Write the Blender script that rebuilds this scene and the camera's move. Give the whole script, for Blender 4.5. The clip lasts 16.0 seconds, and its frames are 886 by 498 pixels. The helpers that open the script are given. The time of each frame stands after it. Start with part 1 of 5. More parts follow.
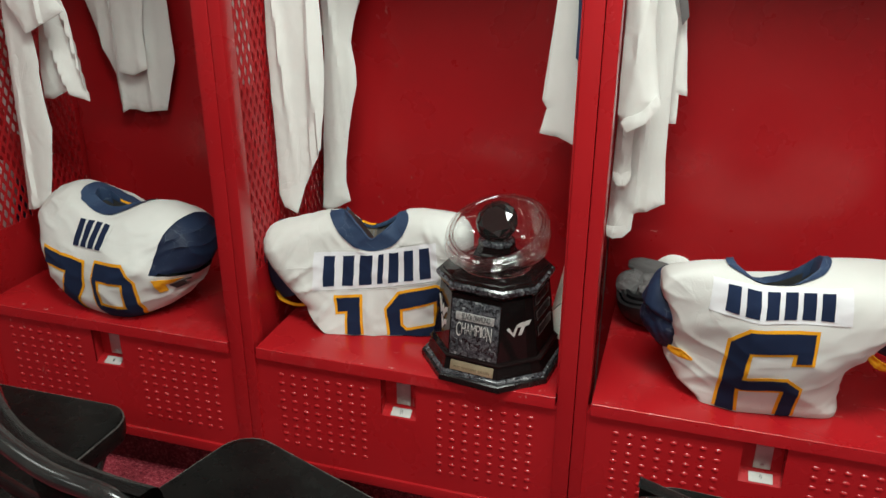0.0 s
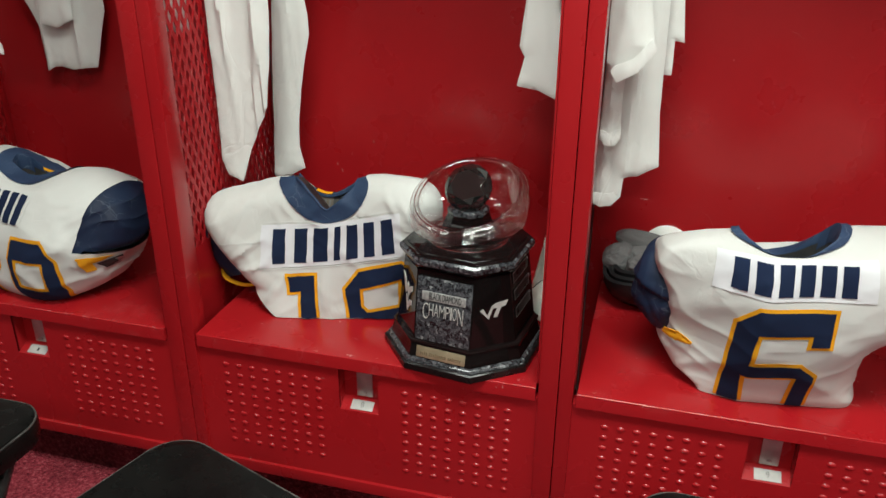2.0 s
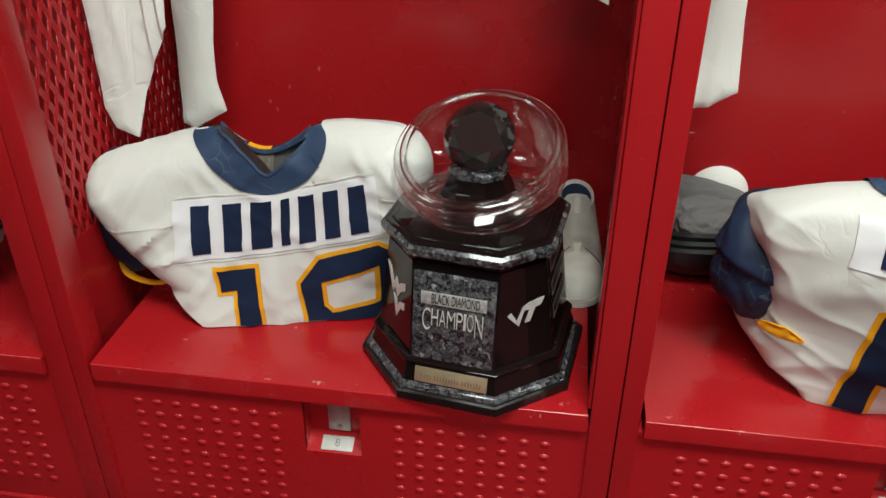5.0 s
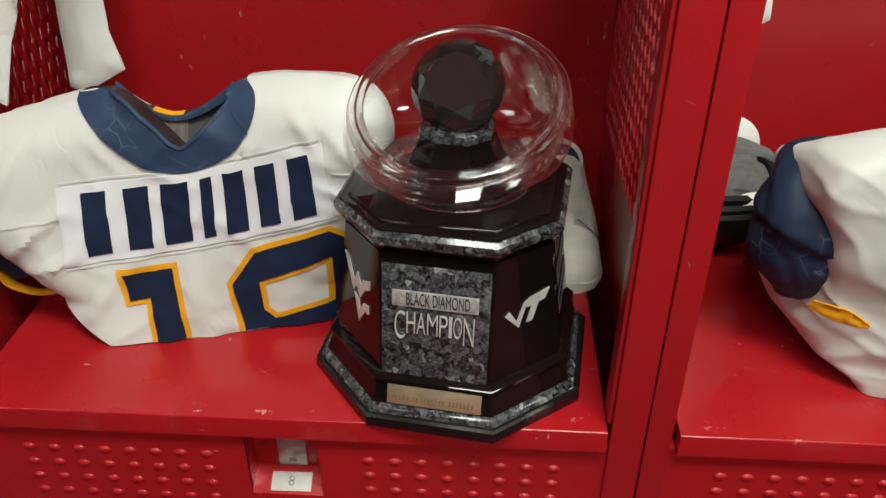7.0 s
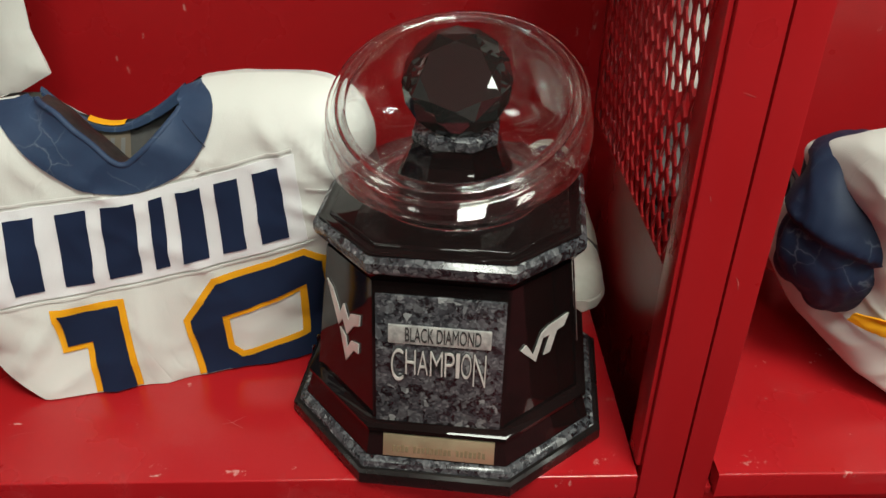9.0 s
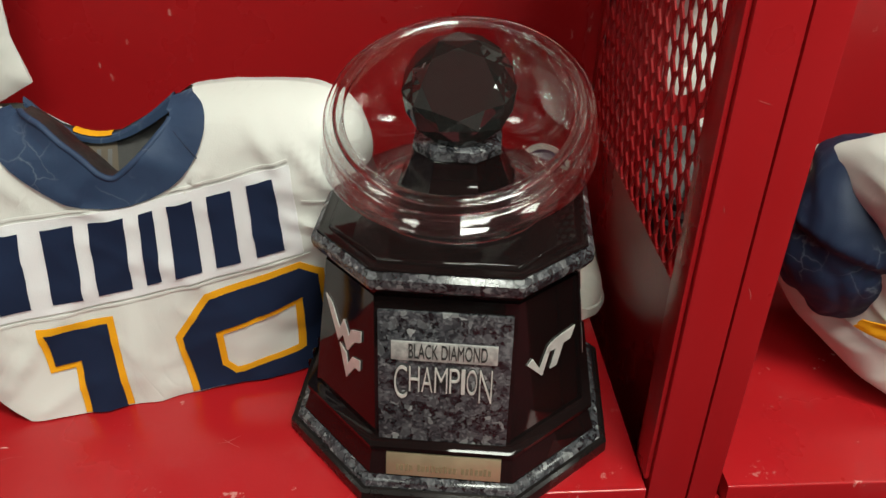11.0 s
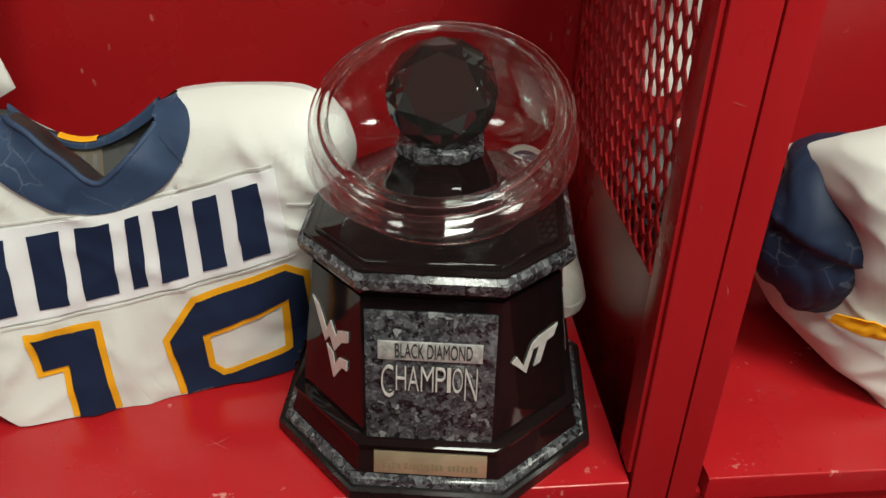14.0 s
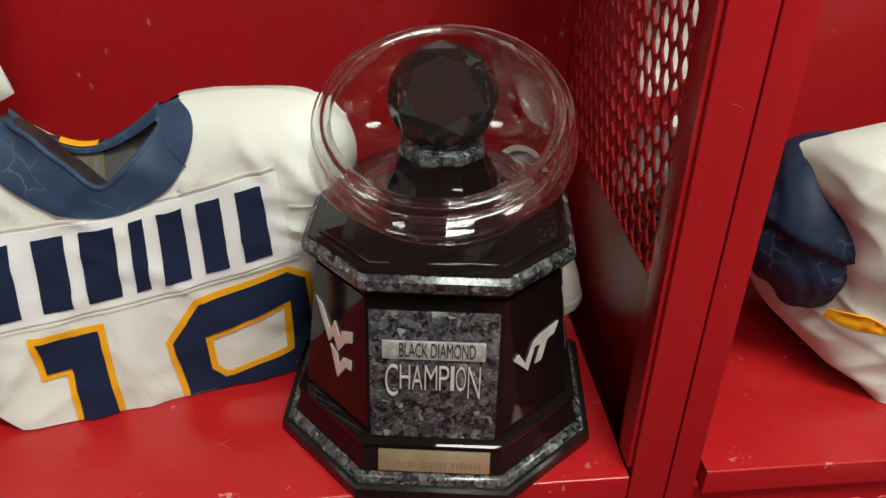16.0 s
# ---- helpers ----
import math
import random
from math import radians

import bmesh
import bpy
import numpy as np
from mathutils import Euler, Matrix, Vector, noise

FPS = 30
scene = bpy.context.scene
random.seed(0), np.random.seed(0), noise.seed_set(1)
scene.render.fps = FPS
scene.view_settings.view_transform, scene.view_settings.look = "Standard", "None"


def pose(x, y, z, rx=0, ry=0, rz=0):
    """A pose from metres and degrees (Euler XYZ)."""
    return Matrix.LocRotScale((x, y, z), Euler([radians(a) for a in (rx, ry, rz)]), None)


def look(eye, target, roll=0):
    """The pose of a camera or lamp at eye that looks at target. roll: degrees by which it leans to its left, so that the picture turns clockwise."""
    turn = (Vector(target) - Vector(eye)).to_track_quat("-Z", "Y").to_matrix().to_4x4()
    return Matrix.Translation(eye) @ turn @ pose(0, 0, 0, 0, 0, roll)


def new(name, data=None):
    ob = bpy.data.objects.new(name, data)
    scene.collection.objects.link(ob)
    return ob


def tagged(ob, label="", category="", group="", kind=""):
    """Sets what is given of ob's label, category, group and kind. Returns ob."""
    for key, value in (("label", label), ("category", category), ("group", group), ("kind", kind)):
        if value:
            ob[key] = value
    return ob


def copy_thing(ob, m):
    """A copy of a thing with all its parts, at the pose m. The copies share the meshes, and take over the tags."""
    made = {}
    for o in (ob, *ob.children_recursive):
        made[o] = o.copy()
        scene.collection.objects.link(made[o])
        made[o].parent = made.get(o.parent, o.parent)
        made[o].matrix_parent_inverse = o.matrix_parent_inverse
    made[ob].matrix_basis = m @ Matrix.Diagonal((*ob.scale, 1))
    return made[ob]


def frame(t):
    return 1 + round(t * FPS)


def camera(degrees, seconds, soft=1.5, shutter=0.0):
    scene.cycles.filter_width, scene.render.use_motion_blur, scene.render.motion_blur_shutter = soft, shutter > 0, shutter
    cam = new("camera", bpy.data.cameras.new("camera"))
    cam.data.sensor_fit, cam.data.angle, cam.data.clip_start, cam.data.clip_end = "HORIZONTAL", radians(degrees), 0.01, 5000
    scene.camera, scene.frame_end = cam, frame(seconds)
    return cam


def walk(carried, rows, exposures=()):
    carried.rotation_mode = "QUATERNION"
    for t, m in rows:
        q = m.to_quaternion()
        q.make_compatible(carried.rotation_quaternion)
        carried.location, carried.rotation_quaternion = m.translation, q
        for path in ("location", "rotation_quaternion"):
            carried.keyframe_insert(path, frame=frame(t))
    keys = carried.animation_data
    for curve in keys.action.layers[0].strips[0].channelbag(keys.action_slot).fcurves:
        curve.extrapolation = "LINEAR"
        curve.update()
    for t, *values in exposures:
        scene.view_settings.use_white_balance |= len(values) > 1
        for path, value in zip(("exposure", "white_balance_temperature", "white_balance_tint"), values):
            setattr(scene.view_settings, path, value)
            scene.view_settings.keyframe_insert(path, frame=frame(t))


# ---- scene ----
from mathutils.bvhtree import BVHTree

cam = camera(57.0, 16.0)
PATH = [
    (0, (0.151, -1.427, 1.39), (-0.383, 0.331, 0.601), 0.2),
    (0.5, (0.147, -1.406, 1.367), (-0.38, 0.354, 0.577), 0.2),
    (1, (0.151, -1.337, 1.348), (-0.363, 0.421, 0.545), 0.1),
    (1.5, (0.148, -1.283, 1.315), (-0.35, 0.475, 0.501), 0.3),
    (2, (0.118, -1.237, 1.29), (-0.356, 0.517, 0.455), 0.5),
    (2.5, (0.069, -1.166, 1.27), (-0.391, 0.582, 0.414), 0.5),
    (3, (0.015, -1.104, 1.258), (-0.411, 0.64, 0.376), 0.5),
    (5.5, (-0.121, -0.746, 1.144), (-0.337, 0.936, 0.084), 0.1),
    (6, (-0.134, -0.689, 1.117), (-0.315, 0.981, 0.031), 0.0),
    (6.5, (-0.155, -0.644, 1.091), (-0.297, 1.025, -0.002), -0.0),
    (7, (-0.176, -0.61, 1.064), (-0.269, 1.063, -0.027), 0.1),
    (7.5, (-0.197, -0.57, 1.046), (-0.248, 1.106, -0.044), 0.1),
    (8, (-0.213, -0.534, 1.035), (-0.222, 1.145, -0.052), 0.2),
    (8.5, (-0.221, -0.516, 1.023), (-0.196, 1.162, -0.065), 0.4),
    (9, (-0.233, -0.502, 1.016), (-0.179, 1.176, -0.071), 0.7),
    (11.5, (-0.251, -0.478, 1.015), (-0.143, 1.195, -0.075), 0.8),
    (12, (-0.251, -0.478, 1.015), (-0.137, 1.196, -0.074), 0.8),
    (12.5, (-0.252, -0.48, 1.015), (-0.132, 1.195, -0.071), 0.8),
    (13, (-0.255, -0.483, 1.016), (-0.123, 1.189, -0.073), 0.9),
    (13.5, (-0.256, -0.487, 1.02), (-0.116, 1.186, -0.068), 0.9),
    (14, (-0.254, -0.488, 1.021), (-0.106, 1.184, -0.066), 1.0),
    (14.5, (-0.257, -0.49, 1.021), (-0.097, 1.184, -0.062), 1.0),
    (15, (-0.26, -0.49, 1.024), (-0.097, 1.181, -0.062), 1.0),
    (15.5, (-0.263, -0.492, 1.024), (-0.089, 1.178, -0.061), 1.1),
    (16, (-0.267, -0.495, 1.027), (-0.088, 1.174, -0.061), 1.0),
]
walk(cam, [(t, look(eye, target, roll)) for t, eye, target, roll in PATH],
     [(0, -0.13, 6500, 10), (3, -0.12, 6500, 10), (6, -0.07, 6620, 10), (9, -0.05, 6850, 9), (16, -0.04, 6900, 9)])

# ---------------------------------------------------------------- light
world = bpy.data.worlds.new("world")
scene.world = world
world.use_nodes = True
world.node_tree.nodes["Background"].inputs[0].default_value = (0.8, 0.85, 1.0, 1)
world.node_tree.nodes["Background"].inputs[1].default_value = 0.05

SEAT, BAY, DEPTH, CEIL = 0.45, 0.76, 0.475, 2.75
LIGHTS = [(0.22, -0.92, 80), (-2.80, -0.92, 14), (3.00, -0.92, 46), (0.10, -3.00, 56), (-2.80, -3.00, 16), (3.00, -3.00, 22)]
for lx, ly, watts in LIGHTS:
    lamp = bpy.data.lights.new("ceiling_lamp", "AREA")
    lamp.shape, lamp.size, lamp.size_y, lamp.energy = "RECTANGLE", 1.15, 0.55, watts
    lamp.color = (0.91, 1.0, 0.93)
    ob = new("ceiling_lamp", lamp)
    ob.matrix_world = pose(lx, ly, CEIL - 0.035)
scene.view_settings.exposure = 0.0


# ---------------------------------------------------------------- materials
def shader(name, base, rough=0.5, metal=0.0, **sockets):
    m = bpy.data.materials.new(name)
    m.use_nodes = True
    b = m.node_tree.nodes["Principled BSDF"]
    b.inputs["Base Color"].default_value = (*base, 1)
    b.inputs["Roughness"].default_value = rough
    b.inputs["Metallic"].default_value = metal
    for k, v in sockets.items():
        b.inputs[k.replace("_", " ")].default_value = v
    return m


def node(m, kind, **values):
    n = m.node_tree.nodes.new(kind)
    for k, v in values.items():
        if k in n.inputs:
            n.inputs[k].default_value = v
    return n


def join(m, a, b):
    m.node_tree.links.new(a, b)


def coords(m, scale=(1, 1, 1)):
    c = node(m, "ShaderNodeTexCoord")
    v = node(m, "ShaderNodeMapping", Scale=scale)
    join(m, c.outputs["Object"], v.inputs["Vector"])
    return v.outputs["Vector"]


def ramp(m, source, stops):
    r = node(m, "ShaderNodeValToRGB")
    e = r.color_ramp.elements
    while len(e) < len(stops):
        e.new(0.5)
    for i, (p, c) in enumerate(stops):
        e[i].position, e[i].color = p, (*c, 1) if len(c) == 3 else c
    join(m, source, r.inputs["Fac"])
    return r.outputs["Color"]


def noise_tex(m, scale, detail=4, vec=None, rough=0.5):
    n = node(m, "ShaderNodeTexNoise", Scale=scale, Detail=detail, Roughness=rough)
    join(m, vec or coords(m), n.inputs["Vector"])
    return n.outputs["Fac"]


def bumped(m, height, strength, distance=0.001):
    b = node(m, "ShaderNodeBump", Strength=strength, Distance=distance)
    join(m, height, b.inputs["Height"])
    join(m, b.outputs["Normal"], m.node_tree.nodes["Principled BSDF"].inputs["Normal"])


def mixed(m, fac, a, b):
    x = node(m, "ShaderNodeMix")
    x.data_type = "RGBA"
    for s, v in ((0, fac), (6, a), (7, b)):
        if isinstance(v, (tuple, float, int)):
            x.inputs[s].default_value = (*v, 1) if isinstance(v, tuple) else v
        else:
            join(m, v, x.inputs[s])
    return x.outputs[2]


def bsdf(m):
    return m.node_tree.nodes["Principled BSDF"]


def mottled(name, c1, c2, rough, scale, fine=600, bump=0.15, spread=0.12, **sockets):
    m = shader(name, c1, rough, **sockets)
    join(m, ramp(m, noise_tex(m, scale, 5), [(0.35, c1), (0.68, c2)]), bsdf(m).inputs["Base Color"])
    r = ramp(m, noise_tex(m, scale * 3.3, 4), [(0.3, (rough - spread,) * 3), (0.7, (rough + spread,) * 3)])
    join(m, r, bsdf(m).inputs["Roughness"])
    bumped(m, noise_tex(m, fine, 2), bump)
    return m


def painted(name, c1, c2, wear=0.0, r0=0.23, r1=0.36):
    """Enamelled sheet steel with orange peel, dull patches, pale flecks and rubbed scuffs."""
    m = shader(name, c1, 0.3, Specular_IOR_Level=0.5, Coat_Weight=0.16, Coat_Roughness=0.20)
    col = ramp(m, noise_tex(m, 3.5, 5), [(0.3, c1), (0.7, c2)])

    def marks(scale, stretch, turn, lo, hi, patch_scale, p0, p1, colour, under):
        warp = node(m, "ShaderNodeMapping", Scale=stretch, Rotation=turn)
        join(m, coords(m), warp.inputs["Vector"])
        grain = ramp(m, noise_tex(m, scale, 5, warp.outputs["Vector"], 0.65), [(lo, (0, 0, 0)), (hi, (1, 1, 1))])
        patch = ramp(m, noise_tex(m, patch_scale, 2), [(p0, (0, 0, 0)), (p1, (1, 1, 1))])
        both = node(m, "ShaderNodeMath")
        both.operation = "MULTIPLY"
        join(m, grain, both.inputs[0])
        join(m, patch, both.inputs[1])
        return mixed(m, both.outputs[0], under, colour)

    col = marks(38, (1, 1, 0.5), (0, 0, 0), 0.665, 0.70, 4.0, 0.55 - wear, 0.66 - wear, (0.50, 0.20, 0.18), col)
    col = marks(70, (0.25, 1, 1.6), (0.3, 0.8, 0.6), 0.70, 0.74, 7.0, 0.58 - wear, 0.66 - wear, (0.62, 0.40, 0.36), col)
    if wear:
        col = marks(9, (1, 1, 1), (0.2, 0.1, 0.9), 0.56, 0.72, 3.0, 0.40, 0.62, (0.36, 0.035, 0.038), col)
    join(m, col, bsdf(m).inputs["Base Color"])
    r = ramp(m, noise_tex(m, 6, 5), [(0.3, (r0,) * 3), (0.7, (r1,) * 3)])
    join(m, r, bsdf(m).inputs["Roughness"])
    bumped(m, noise_tex(m, 90, 2), 0.05, 0.002)
    return m


def cloth(name, c1, c2, weave=900, fold=0.25, gloss=0.2, wrinkle=0.0):
    m = shader(name, c1, 0.85, Specular_IOR_Level=gloss)
    join(m, ramp(m, noise_tex(m, 7, 4), [(0.3, c1), (0.72, c2)]), bsdf(m).inputs["Base Color"])
    big = noise_tex(m, 26, 3)
    w = node(m, "ShaderNodeTexVoronoi", Scale=float(weave))
    join(m, coords(m), w.inputs["Vector"])
    mix = node(m, "ShaderNodeMath", Value_001=0.12)
    mix.operation = "MULTIPLY_ADD"
    join(m, w.outputs["Distance"], mix.inputs[0])
    mix.inputs[1].default_value = 0.10
    join(m, big, mix.inputs[2])
    height = mix.outputs[0]
    if wrinkle:
        lines = node(m, "ShaderNodeTexNoise", Scale=10.0, Detail=2.0, Distortion=1.6)
        join(m, coords(m, (1.0, 1.0, 0.7)), lines.inputs["Vector"])
        valley = ramp(m, lines.outputs["Fac"], [(0.44, (1, 1, 1)), (0.495, (0, 0, 0)), (0.53, (1, 1, 1))])
        patch = ramp(m, noise_tex(m, 6, 2), [(0.42, (0, 0, 0)), (0.62, (1, 1, 1))])
        crease = mixed(m, patch, (1.0, 1.0, 1.0), valley)
        both = node(m, "ShaderNodeMath")
        both.operation = "MULTIPLY_ADD"
        join(m, crease, both.inputs[0])
        both.inputs[1].default_value = wrinkle
        join(m, height, both.inputs[2])
        height = both.outputs[0]
    bumped(m, height, fold, 0.004)
    return m


RED = painted("red_enamel", (0.33, 0.0075, 0.011), (0.37, 0.010, 0.013))
SCUFF = mottled("bare_scratch", (0.43, 0.11, 0.10), (0.37, 0.05, 0.05), 0.55, 80, 400, 0.05)
RED_SEAT = painted("worn_red_enamel", (0.33, 0.0075, 0.011), (0.38, 0.011, 0.014), 0.15, 0.18, 0.32)
WHITE = cloth("white_jersey_knit", (0.63, 0.625, 0.60), (0.57, 0.565, 0.535), wrinkle=0.30)
SHIRT = cloth("white_cotton", (0.76, 0.76, 0.725), (0.70, 0.70, 0.665), 1200, 0.35, wrinkle=0.5)
GOLD = cloth("gold_twill", (0.80, 0.36, 0.012), (0.70, 0.29, 0.010))
PLATE = cloth("white_name_twill", (0.71, 0.705, 0.72), (0.65, 0.645, 0.67))
DIGIT = cloth("navy_twill", (0.006, 0.012, 0.036), (0.010, 0.020, 0.054), 700, 0.12)
SEAM = cloth("white_seam_thread", (0.62, 0.61, 0.58), (0.56, 0.55, 0.53), 1500, 0.3)
LINEN = cloth("tan_label", (0.13, 0.105, 0.08), (0.09, 0.07, 0.055))
GREY = cloth("grey_cotton", (0.115, 0.112, 0.112), (0.165, 0.16, 0.158), 900, 0.2, wrinkle=0.5)
# near-black for the hollows of garments: their shade is in the colour
DARK = mottled("shaded_inside", (0.012, 0.012, 0.013), (0.03, 0.028, 0.026), 0.6, 30)
BLACK_SHELL = mottled("black_plastic", (0.008, 0.008, 0.009), (0.014, 0.014, 0.015), 0.42, 20, 300, 0.05, Specular_IOR_Level=0.25)
CHAIR = mottled("black_vinyl", (0.004, 0.004, 0.004), (0.007, 0.007, 0.0065), 0.30, 14, 420, 0.06, 0.08, Specular_IOR_Level=0.10)
RIM = mottled("worn_vinyl_rim", (0.03, 0.03, 0.028), (0.10, 0.098, 0.09), 0.35, 30, 300, 0.05)
TUBE = mottled("black_gloss_tube", (0.012, 0.012, 0.012), (0.02, 0.019, 0.018), 0.18, 40, 200, 0.02, 0.05)
STEEL = mottled("zinc_plate", (0.58, 0.57, 0.55), (0.44, 0.44, 0.43), 0.38, 40, 500, 0.05, 0.1, Metallic=0.9)
TAG = mottled("white_label", (0.46, 0.44, 0.41), (0.38, 0.36, 0.34), 0.5, 60, 300, 0.03)
INK = shader("black_ink", (0.02, 0.02, 0.02), 0.6)
LACQUER = mottled("black_lacquer", (0.005, 0.0035, 0.0035), (0.008, 0.005, 0.005), 0.06, 10, 40, 0.006, 0.02, Specular_IOR_Level=0.28)
SATIN = mottled("black_satin_lacquer", (0.006, 0.005, 0.005), (0.010, 0.008, 0.008), 0.30, 20, 200, 0.02, 0.06, Specular_IOR_Level=0.35)
SILVER = mottled("brushed_silver", (0.66, 0.64, 0.61), (0.52, 0.50, 0.48), 0.36, 60, 700, 0.06, 0.1, Metallic=0.35)
PEWTER = mottled("mottled_silver", (0.50, 0.49, 0.47), (0.26, 0.255, 0.25), 0.42, 140, 500, 0.35, 0.1, Metallic=0.35)
BRASS = mottled("pale_brass", (0.56, 0.46, 0.30), (0.48, 0.39, 0.25), 0.36, 50, 600, 0.05, 0.08, Metallic=0.75)
BRONZE = shader("engraved_lines", (0.16, 0.11, 0.06), 0.6)
SOLE = mottled("scuffed_white_leather", (0.68, 0.66, 0.60), (0.52, 0.50, 0.44), 0.45, 24, 300, 0.08)
PALE = mottled("ceiling_white", (0.74, 0.74, 0.73), (0.70, 0.70, 0.69), 0.9, 8, 200, 0.2)
WALL = mottled("wall_paint", (0.28, 0.275, 0.27), (0.25, 0.245, 0.24), 0.7, 6, 200, 0.1)


def satin(name, c1, c2, pale):
    """Shiny knit with soft wrinkles and pale creased lines."""
    m = cloth(name, c1, c2, 1100, 0.22, 0.3)
    bsdf(m).inputs["Roughness"].default_value = 0.6
    wob = node(m, "ShaderNodeTexNoise", Scale=48.0, Detail=3.0)
    bend = node(m, "ShaderNodeMix")
    bend.data_type = "VECTOR"
    bend.inputs[0].default_value = 0.022
    join(m, coords(m), wob.inputs["Vector"])
    join(m, coords(m), bend.inputs[4])
    join(m, wob.outputs["Color"], bend.inputs[5])
    lines = node(m, "ShaderNodeTexVoronoi", Scale=34.0)
    lines.feature = "DISTANCE_TO_EDGE"
    join(m, bend.outputs[1], lines.inputs["Vector"])
    thin = ramp(m, lines.outputs["Distance"], [(0.0, (0.75, 0.75, 0.75)), (0.022, (0.2, 0.2, 0.2)), (0.045, (0, 0, 0))])
    patch = ramp(m, noise_tex(m, 17, 3), [(0.52, (0, 0, 0)), (0.64, (1, 1, 1))])
    both = node(m, "ShaderNodeMath")
    both.operation = "MULTIPLY"
    join(m, thin, both.inputs[0])
    join(m, patch, both.inputs[1])
    base = ramp(m, noise_tex(m, 12, 4), [(0.3, c1), (0.72, c2)])
    join(m, mixed(m, both.outputs[0], base, pale), bsdf(m).inputs["Base Color"])
    return m


def carpet_material(name, dark, mid, light):
    """Cut pile: clumps of darker and paler tufts under broad worn patches."""
    m = shader(name, mid, 0.95, Specular_IOR_Level=0.1)
    grain = noise_tex(m, 95, 6, rough=0.85)
    tufts = node(m, "ShaderNodeTexVoronoi", Scale=210.0)
    join(m, coords(m), tufts.inputs["Vector"])
    c = ramp(m, grain, [(0.36, dark), (0.52, mid), (0.68, light)])
    worn = ramp(m, noise_tex(m, 11, 4), [(0.38, (0.72, 0.72, 0.72)), (0.66, (1.1, 1.1, 1.1))])
    mul = node(m, "ShaderNodeMix")
    mul.data_type, mul.blend_type = "RGBA", "MULTIPLY"
    mul.inputs[0].default_value = 1.0
    join(m, c, mul.inputs[6])
    join(m, worn, mul.inputs[7])
    join(m, mul.outputs[2], bsdf(m).inputs["Base Color"])
    bumped(m, tufts.outputs["Distance"], 1.0, 0.006)
    return m


def granite_material():
    m = shader("blue_pearl_granite", (0.1, 0.1, 0.12), 0.24, Coat_Weight=0.1, Coat_Roughness=0.08)
    v1 = node(m, "ShaderNodeTexVoronoi", Scale=170.0, Randomness=1.0)
    v2 = node(m, "ShaderNodeTexVoronoi", Scale=430.0, Randomness=1.0)
    wob = node(m, "ShaderNodeTexNoise", Scale=160.0, Detail=3.0)
    add = node(m, "ShaderNodeMix")
    add.data_type = "VECTOR"
    add.inputs[0].default_value = 0.006
    c = coords(m)
    join(m, c, wob.inputs["Vector"])
    join(m, c, add.inputs[4])
    join(m, wob.outputs["Color"], add.inputs[5])
    for v in (v1, v2):
        join(m, add.outputs[1], v.inputs["Vector"])
    a = ramp(m, v1.outputs["Color"], [(0.22, (0.004, 0.004, 0.005)), (0.40, (0.022, 0.023, 0.027)), (0.62, (0.062, 0.064, 0.072)), (0.80, (0.105, 0.108, 0.115)), (0.97, (0.42, 0.43, 0.43))])
    b = ramp(m, v2.outputs["Color"], [(0.3, (0.006, 0.006, 0.008)), (0.65, (0.05, 0.051, 0.058)), (0.95, (0.22, 0.225, 0.235))])
    join(m, mixed(m, 0.42, a, b), bsdf(m).inputs["Base Color"])
    return m


NAVY = satin("navy_knit", (0.006, 0.012, 0.034), (0.012, 0.025, 0.060), (0.085, 0.105, 0.135))
COLLAR = satin("faded_navy_rib", (0.013, 0.027, 0.066), (0.034, 0.062, 0.120), (0.12, 0.15, 0.20))
CARPET = carpet_material("crimson_carpet", (0.11, 0.011, 0.020), (0.38, 0.046, 0.066), (0.66, 0.18, 0.20))
PLINTH = carpet_material("maroon_carpet", (0.06, 0.010, 0.016), (0.17, 0.028, 0.040), (0.38, 0.12, 0.12))
GRANITE = granite_material()


def bowl_material(name, low, high, power):
    """Clear thin glass: see-through, with mirror gloss that grows towards its edges."""
    m = bpy.data.materials.new(name)
    m.use_nodes = True
    tree = m.node_tree
    tree.nodes.remove(tree.nodes["Principled BSDF"])
    clear, gloss, mix = (tree.nodes.new("ShaderNode" + k) for k in ("BsdfTransparent", "BsdfGlossy", "MixShader"))
    clear.inputs["Color"].default_value = (0.955, 0.962, 0.958, 1)
    gloss.inputs["Color"].default_value = (1, 1, 1, 1)
    gloss.inputs["Roughness"].default_value = 0.02
    edge, curve, rest = (tree.nodes.new("ShaderNode" + k) for k in ("LayerWeight", "Math", "Math"))
    edge.inputs["Blend"].default_value = 0.5
    curve.operation, rest.operation = "POWER", "MULTIPLY_ADD"
    curve.inputs[1].default_value = power
    rest.inputs[1].default_value, rest.inputs[2].default_value = high, low
    for a, b in ((edge.outputs["Facing"], curve.inputs[0]), (curve.outputs[0], rest.inputs[0]), (rest.outputs[0], mix.inputs[0]), (clear.outputs[0], mix.inputs[1]),
                 (gloss.outputs[0], mix.inputs[2]), (mix.outputs[0], tree.nodes["Material Output"].inputs["Surface"])):
        tree.links.new(a, b)
    return m


GLASS = bowl_material("clear_glass", 0.075, 0.82, 2.7)
BRIM = shader("solid_glass", (0.98, 0.985, 0.98), 0.0, Transmission_Weight=1.0, IOR=1.46)
GEM = shader("smoky_black_crystal", (0.011, 0.011, 0.0105), 0.015, Transmission_Weight=0.06, IOR=2.05)


